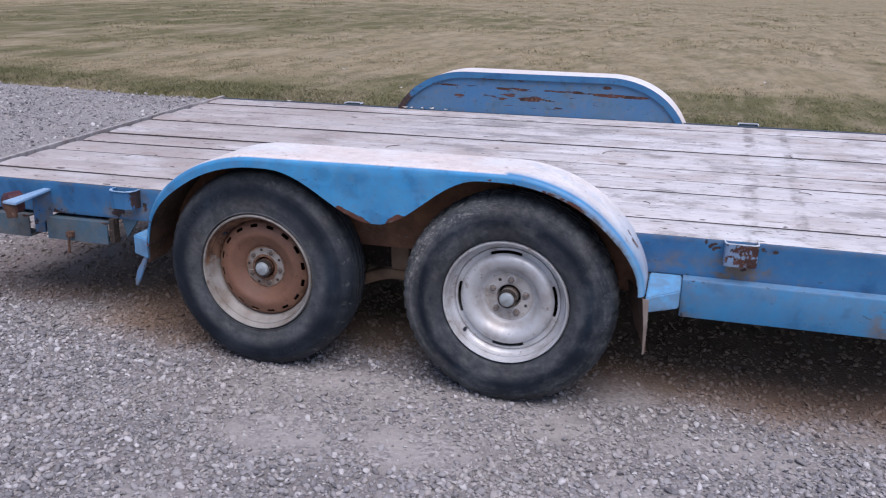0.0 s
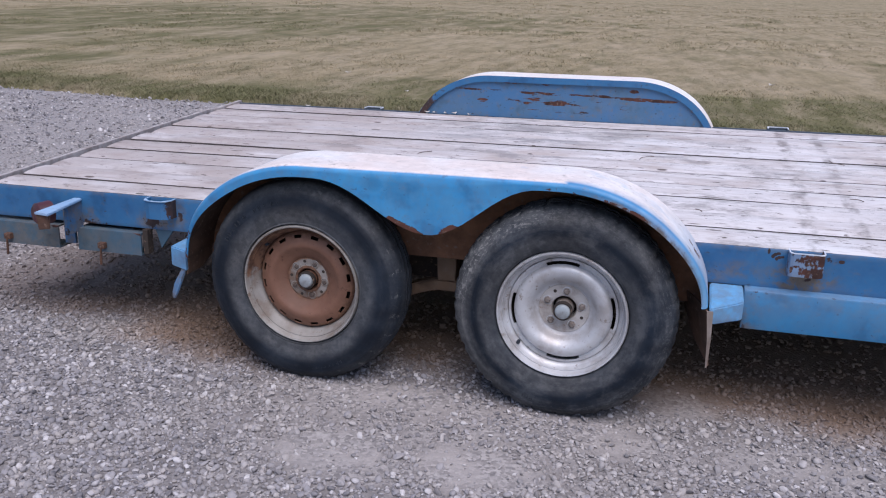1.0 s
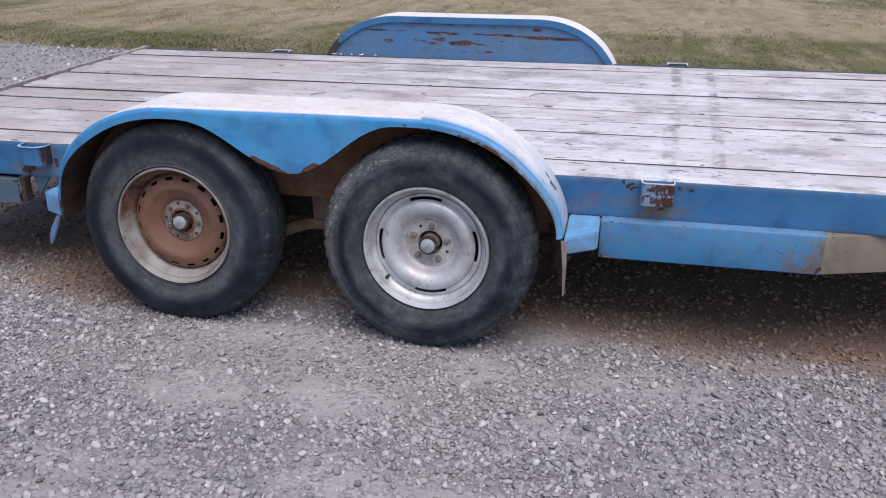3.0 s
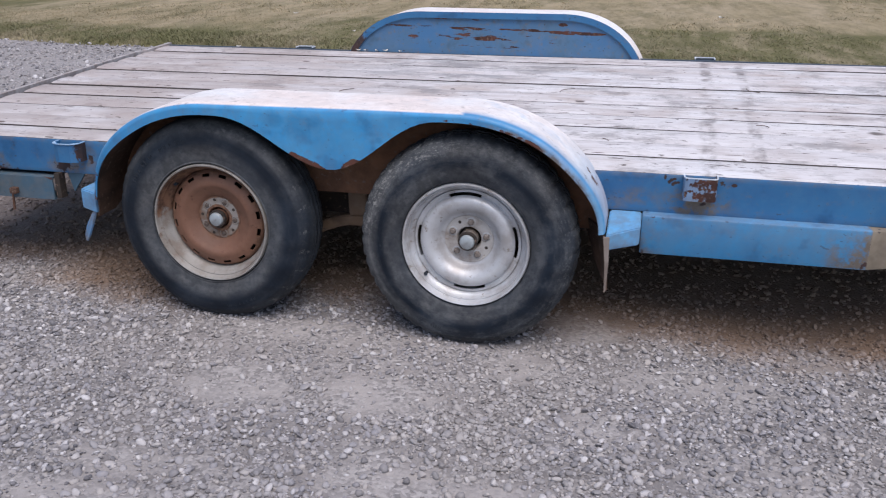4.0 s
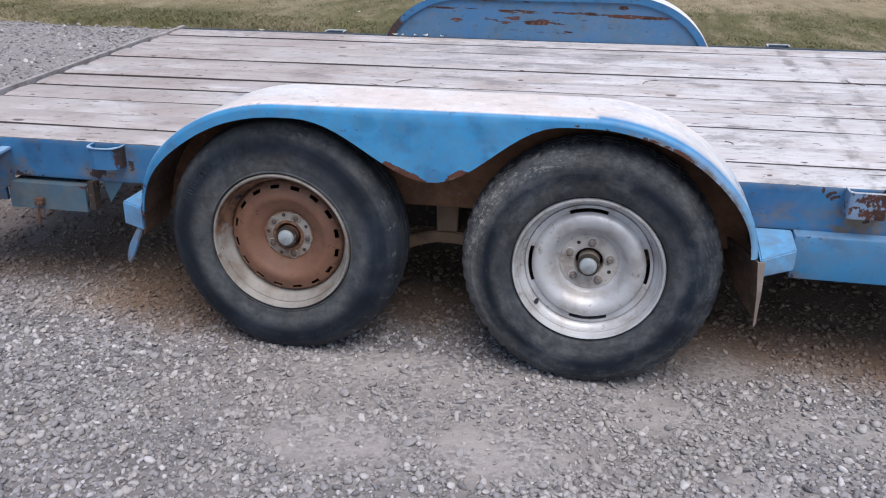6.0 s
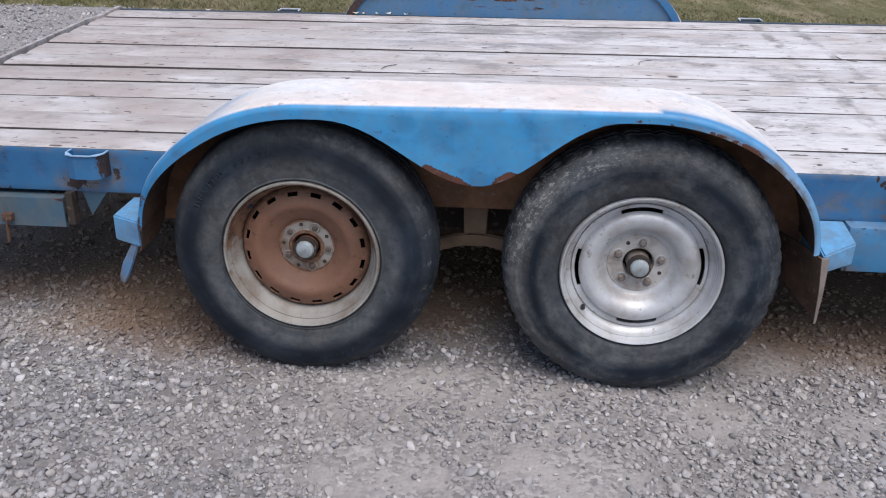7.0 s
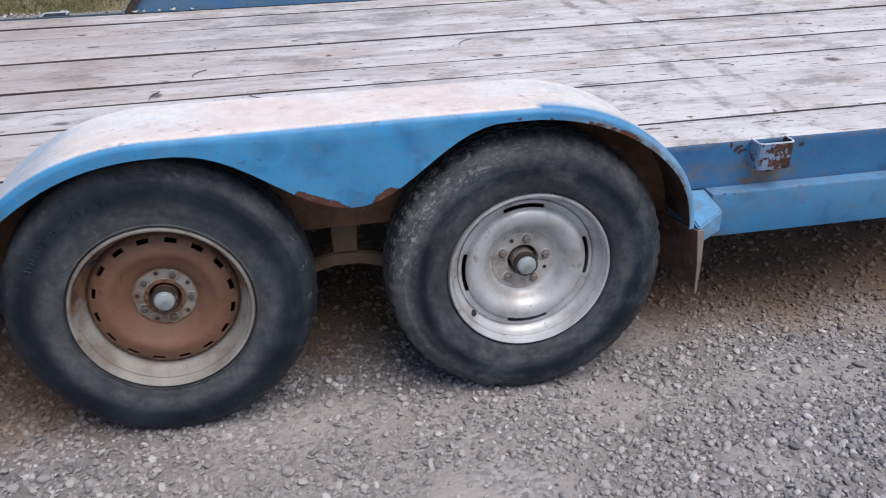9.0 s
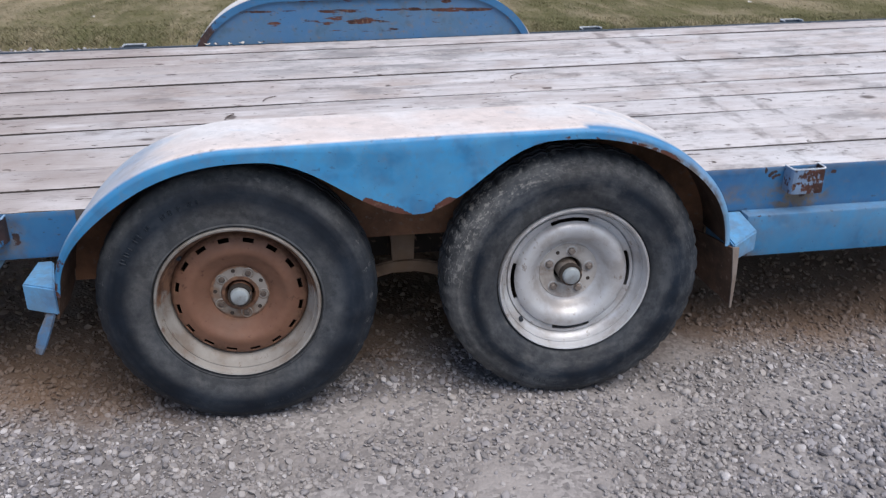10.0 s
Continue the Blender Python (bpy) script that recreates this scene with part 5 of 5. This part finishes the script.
def wheel(style, x, y, z, flip, turn):
    """One wheel: the rim barrel carries tyre, disc, hub plate, cap and nuts."""
    rim_mat = RIM_BEIGE if style == "brown" else RIM_SILVER
    lip = 0.013 if style == "brown" else 0.003
    bm = revolve([(r * 0.974 if r > 0.19 else r, h - lip * ramp01(r, 0.170, 0.190)) for r, h in BARREL], 96, closed=True)
    ob = part("wheel", bm, rim_mat, trailer, "brown painted steel wheel with dull beige rim" if style == "brown" else "silver painted steel wheel", True)
    if style == "brown":
        attribute(ob, "wear", lambda c: (0.10 + 0.60 * ramp01(c.z, -0.04, 0.10)) * ramp01(0.1985 - math.hypot(c.x, c.z), 0.0, 0.006) + 0.08)
    tyre = part("tyre", tyre_mesh(3.0 if style == "brown" else 8.0, 0.5 if style == "brown" else 1.0, lip), RUBBER_A if style == "brown" else RUBBER_B, ob,
                "smooth worn black tyre" if style == "brown" else "scuffed dusty black tyre with cracked shoulders", True, split=40)
    attribute(tyre, "fade", tyre_dust_sheen if style == "brown" else worn_dust_sheen)
    attribute(tyre, "wear", tyre_scuff if style == "silver" else shoulder_ticks)
    if style == "brown":
        prof = [(0.1685, 0.040), (0.1665, 0.026), (0.1610, 0.0140), (0.1580, 0.0115), (0.1475, 0.0080), (0.1450, 0.0070), (0.134, 0.0030), (0.126, 0.0012), (0.119, 0.0030), (0.113, 0.0075), (0.104, 0.0130), (0.090, 0.0205), (0.0785, 0.0275), (0.0755, 0.0330)]
        d = part("disc", disc(prof, lambda i, k: i == 3 and k % 9 in (2, 3, 4, 5)), RIM_BROWN, ob, "rust-brown painted wheel disc with slots", True)
        attribute(d, "wear", lambda c: 0.30 * ramp01(math.hypot(c.x, c.z), 0.140, 0.156) + 0.22 * (1 - ramp01(math.hypot(c.x, c.z), 0.078, 0.090)) + 0.10)
        plate = [(0.0755, 0.0335), (0.074, 0.0310), (0.066, 0.0305), (0.058, 0.0305), (0.050, 0.0305), (0.0455, 0.0295), (0.0435, 0.0265), (0.0410, 0.0262), (0.0388, 0.030), (0.0380, 0.065)]
        hp = part("hub_plate", disc(plate, None, 72), HUB_GREY, ob, "grey hub plate stained with rust", True)
        attribute(hp, "wear", lambda c: 0.50 * ramp01(math.hypot(c.x, c.z), 0.066, 0.074) + 0.42 * (1 - ramp01(math.hypot(c.x, c.z), 0.044, 0.049)) + 0.25)
        bore = RIM_BROWN
    else:
        prof = [(0.1692, 0.026), (0.1672, 0.0155), (0.1630, 0.0155), (0.1588, 0.0170), (0.1545, 0.0190), (0.1522, 0.0195), (0.1495, 0.0125), (0.1460, 0.0055), (0.1400, 0.0010), (0.1330, -0.0010), (0.1260, 0.0000), (0.1180, 0.0032), (0.1090, 0.0105), (0.1010, 0.0215), (0.0940, 0.0325), (0.0870, 0.0385), (0.0815, 0.0405), (0.0795, 0.0430)]

        def slots(i, k):
            q = (k - 1 + 18) % 36 - 18
            return i in (2, 3, 4, 5) and abs(q) < 8
        d = part("disc", disc(prof, slots), RIM_SILVER, ob, "silver painted wheel disc with four slots", True)
        plate = [(0.0797, 0.0432), (0.0770, 0.0395), (0.0745, 0.0405), (0.060, 0.0400), (0.046, 0.0400), (0.0435, 0.0410), (0.0418, 0.045), (0.0415, 0.080)]
        part("hub_plate", disc(plate, None, 72), RIM_DULL, ob, "dull hub plate dusted brown", True)
        bore = HUB_GREY
    # dark ring added in the barrel as the shade seen through the slots
    part("slot_shade_ring", revolve([(0.1676, 0.040), (0.1676, 0.124), (0.1655, 0.124), (0.1655, 0.044)], 72, closed=True), DARK_STEEL, ob, "dark ring standing in for shade behind the disc slots")
    part("brake_drum", revolve([(0.0, 0.082), (0.150, 0.084), (0.152, 0.10), (0.152, 0.15), (0.0, 0.15)], 48), DARK_STEEL, ob, "dark brake drum")
    hub = part("hub", revolve([(0.0, 0.012), (0.0275, 0.012), (0.0290, 0.014), (0.0295, 0.05), (0.0300, 0.085), (0.0, 0.085)], 40), bore, ob, "rusty hub barrel", True)
    part("dust_cap", revolve([(0.0, -0.006), (0.014, -0.0055), (0.0205, -0.0035), (0.0235, 0.001), (0.0242, 0.008), (0.0242, 0.013), (0.0, 0.013)], 40), CAP_METAL, ob, "dull grey metal dust cap", True)
    first = None
    for k in range(5):
        a = turn + 2 * math.pi * k / 5
        face = 0.0300 if style == "brown" else 0.0405
        spot = (0.0575 * math.cos(a), face, 0.0575 * math.sin(a))
        if first is None:
            first = part("lug_nut", hex_nut(0.0082 if style == "brown" else 0.0102, 0.009 if style == "brown" else 0.015), NUT_METAL if style == "brown" else NUT_GREY, ob, "rusty wheel nut", at=spot)
            seat = part("nut_seat", revolve([(0.0, 0.002), (0.0165, 0.002), (0.0158, -0.0015), (0.0146, -0.0050), (0.0132, -0.0056), (0.0122, -0.0046), (0.0112, -0.0010), (0.0, -0.0010)], 24), HUB_GREY if style == "brown" else RIM_SILVER, ob, smooth=True, at=spot)
        else:
            again(first, "lug_nut", spot, ob, a)
            again(seat, "nut_seat", spot, ob)
    part("hub_collar", revolve([(0.0243, 0.0045), (0.0296, 0.0045), (0.0304, 0.008), (0.0304, 0.020), (0.0243, 0.020)], 40, closed=True), DARK_STEEL, ob, "black greasy collar", True)
    # holes are flat dark discs on the plate, their inner shade put into the colour
    for k in range(5) if style == "brown" else (0, 3):
        a = turn + 2 * math.pi * (k + 0.5) / 5
        part("stud_hole_disc", revolve([(0.0, -0.0006), (0.0052, -0.0006), (0.0057, 0.001), (0.0, 0.001)], 12), DARK_STEEL, ob, at=(0.062 * math.cos(a), (0.0264 if style == "brown" else 0.0359), 0.062 * math.sin(a)))
    a = radians(140 if style == "brown" else 222)
    bm = tube([(0, 0, 0), (0, -0.008, 0.0), (0, -0.014, 0.001)], 0.006, 10)
    part("valve_stem", bm, RUBBER_B, ob, "rubber valve stem", True, at=(0.178 * math.cos(a), 0.010, 0.178 * math.sin(a)))
    ob.location = (x, y, z)
    if flip:
        ob.rotation_euler = (0, 0, math.pi)
    return ob


left_wheel = wheel("brown", 0.0, 0.0, 0.343, False, radians(66))
right_wheel = wheel("silver", 0.861, 0.0, 0.346, False, radians(84))
wheel("brown", 0.0, 2.585, 0.343, True, radians(20))
wheel("silver", 0.861, 2.585, 0.346, True, radians(50))


def raised_marks(ob, radius, start, end, count, tall, mat):
    """Worn moulded marks on the sidewall, as plain raised bars."""
    for k in range(count):
        if rng.random() < 0.12:
            continue
        a = radians(start + (end - start) * (k + rng.uniform(-0.15, 0.15)) / (count - 1))
        wide, high = tall * rng.uniform(0.26, 0.44), tall * rng.uniform(0.42, 0.58)
        bm = box(-wide, -wide * 0.35, -0.0515, -0.0470, -high, high, 0.0012, 1)
        if rng.random() < 0.7:
            box(wide * 0.45, wide, -0.0512, -0.0470, -high * rng.uniform(0.1, 1.0), high, 0.0012, 1, bm)
        if rng.random() < 0.8:
            w = high * rng.choice((-0.85, 0.0, 0.7))
            box(-wide * 0.4, wide * 0.8, -0.0510, -0.0470, w, w + 0.3 * high, 0.0012, 1, bm)
        bmesh.ops.rotate(bm, verts=bm.verts[:], cent=(0, 0, 0), matrix=Matrix.Rotation(math.pi / 2 - a, 3, "Y"))
        part("raised_mark", bm, mat, ob, at=(radius * math.cos(a), 0.0, radius * math.sin(a)))


raised_marks(left_wheel, 0.287, 152, 132, 6, 0.015, RUBBER_A)
raised_marks(left_wheel, 0.285, 122, 104, 5, 0.013, RUBBER_A)
raised_marks(left_wheel, 0.290, 300, 278, 8, 0.012, RUBBER_A)
raised_marks(right_wheel, 0.292, 262, 236, 9, 0.012, RUBBER_A)

# ---- small litter on the boards and the lawn ----
def deck_z(x):
    return DECK + SLOPE * x


for x0, y0, x1, y1, bow in ((1.763, 0.865, 1.835, 0.822, 0.012), (1.787, 1.640, 1.873, 1.480, -0.02), (0.975, 1.345, 1.073, 1.490, 0.02), (1.225, 0.541, 1.262, 0.490, 0.006), (2.36, 1.36, 2.44, 1.33, 0.01), (-0.10, 0.915, -0.06, 1.045, 0.008), (0.195, 0.945, 0.272, 0.822, -0.012), (0.010, 1.160, 0.085, 1.285, 0.012)):
    a_, c_ = Vector((x0, y0, 0)), Vector((x1, y1, 0))
    side = Vector((-(c_ - a_).y, (c_ - a_).x, 0)).normalized()
    pts = []
    for k in range(7):
        p = a_.lerp(c_, 0.15 + 0.6 * k / 6) + side * bow * math.sin(math.pi * k / 6)
        pts.append((p.x, p.y, deck_z(p.x) + 0.004))
    twig = part("twig", tube(pts, 0.0015, 6), TWIG, smooth=True)
    tagged(twig, "thin dark dry twig lying on the planks", "twig", "twigs on the deck")


def dry_leaf(x, y, z, size, turn):
    n = 8
    out = [(size * math.cos(a) * (1 + 0.15 * math.sin(3 * a)), 0.55 * size * math.sin(a)) for a in (2 * math.pi * k / n for k in range(n))]
    bm = prism(out, -0.001, 0.001, axis="z")
    for v in bm.verts:
        v.co.z += 4.0 * v.co.x * v.co.x / max(size, 0.01) * 0.15 + 0.3 * abs(v.co.y)
    bmesh.ops.rotate(bm, verts=bm.verts[:], cent=(0, 0, 0), matrix=Matrix.Rotation(turn, 3, "Z"))
    return part("dry_leaf", bm, DEBRIS, at=(x, y, z))


for x, size, turn in ((-0.30, 0.016, 0.4), (-0.262, 0.012, 1.4), (-0.19, 0.013, 2.2), (-0.135, 0.018, 0.9), (-0.045, 0.012, 2.8), (-1.06, 0.016, 0.2)):
    tagged(dry_leaf(x, 2.40, deck_z(x) + 0.004, size, turn), "small pale curled dry leaf by the deck edge", "leaf", "dry leaves")
for x, y, size in ((4.9, 7.1, 0.04), (-1.85, 6.8, 0.03), (-3.1, 8.2, 0.04), (0.6, 8.0, 0.035), (2.2, 9.5, 0.05)):
    tagged(dry_leaf(x, y, lawn_height(x, y) + 0.05, size, x), "pale fallen leaf lying on the grass", "leaf", "dry leaves")

# larger loose stones, one by one
stone_meshes = []
for vs_, fs_ in stone_shapes(2, 10):
    me = bpy.data.meshes.new("stone")
    me.from_pydata(vs_.tolist(), [], fs_.tolist())
    me.shade_smooth()
    me.set_sharp_from_angle(angle=radians(46))
    me.materials.append(ONE_STONE)
    stone_meshes.append(me)
placed = 0
while placed < 260:
    x, y = rng.uniform(-1.3, 2.6), rng.uniform(-1.25, 0.1)
    if rng.random() < bare(x, y) * 0.8 or (y > -0.06 and min(abs(x), abs(x - 0.86)) < 0.2):
        continue
    s_ = 0.5 * rng.uniform(0.018, 0.030)
    st = new("stone", stone_meshes[rng.integers(10)])
    st.parent = drive
    st.scale = (s_ * rng.uniform(0.95, 1.3), s_ * rng.uniform(0.8, 1.0), s_ * rng.uniform(0.5, 0.75))
    st.rotation_euler = (rng.normal(0, 0.2), rng.normal(0, 0.2), rng.uniform(0, 6.28))
    st.location = (x, y, wavy(x, y) + st.scale[2] * rng.uniform(0.3, 0.7))
    placed += 1

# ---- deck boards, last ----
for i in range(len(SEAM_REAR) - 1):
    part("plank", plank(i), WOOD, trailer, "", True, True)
tagged(trailer)
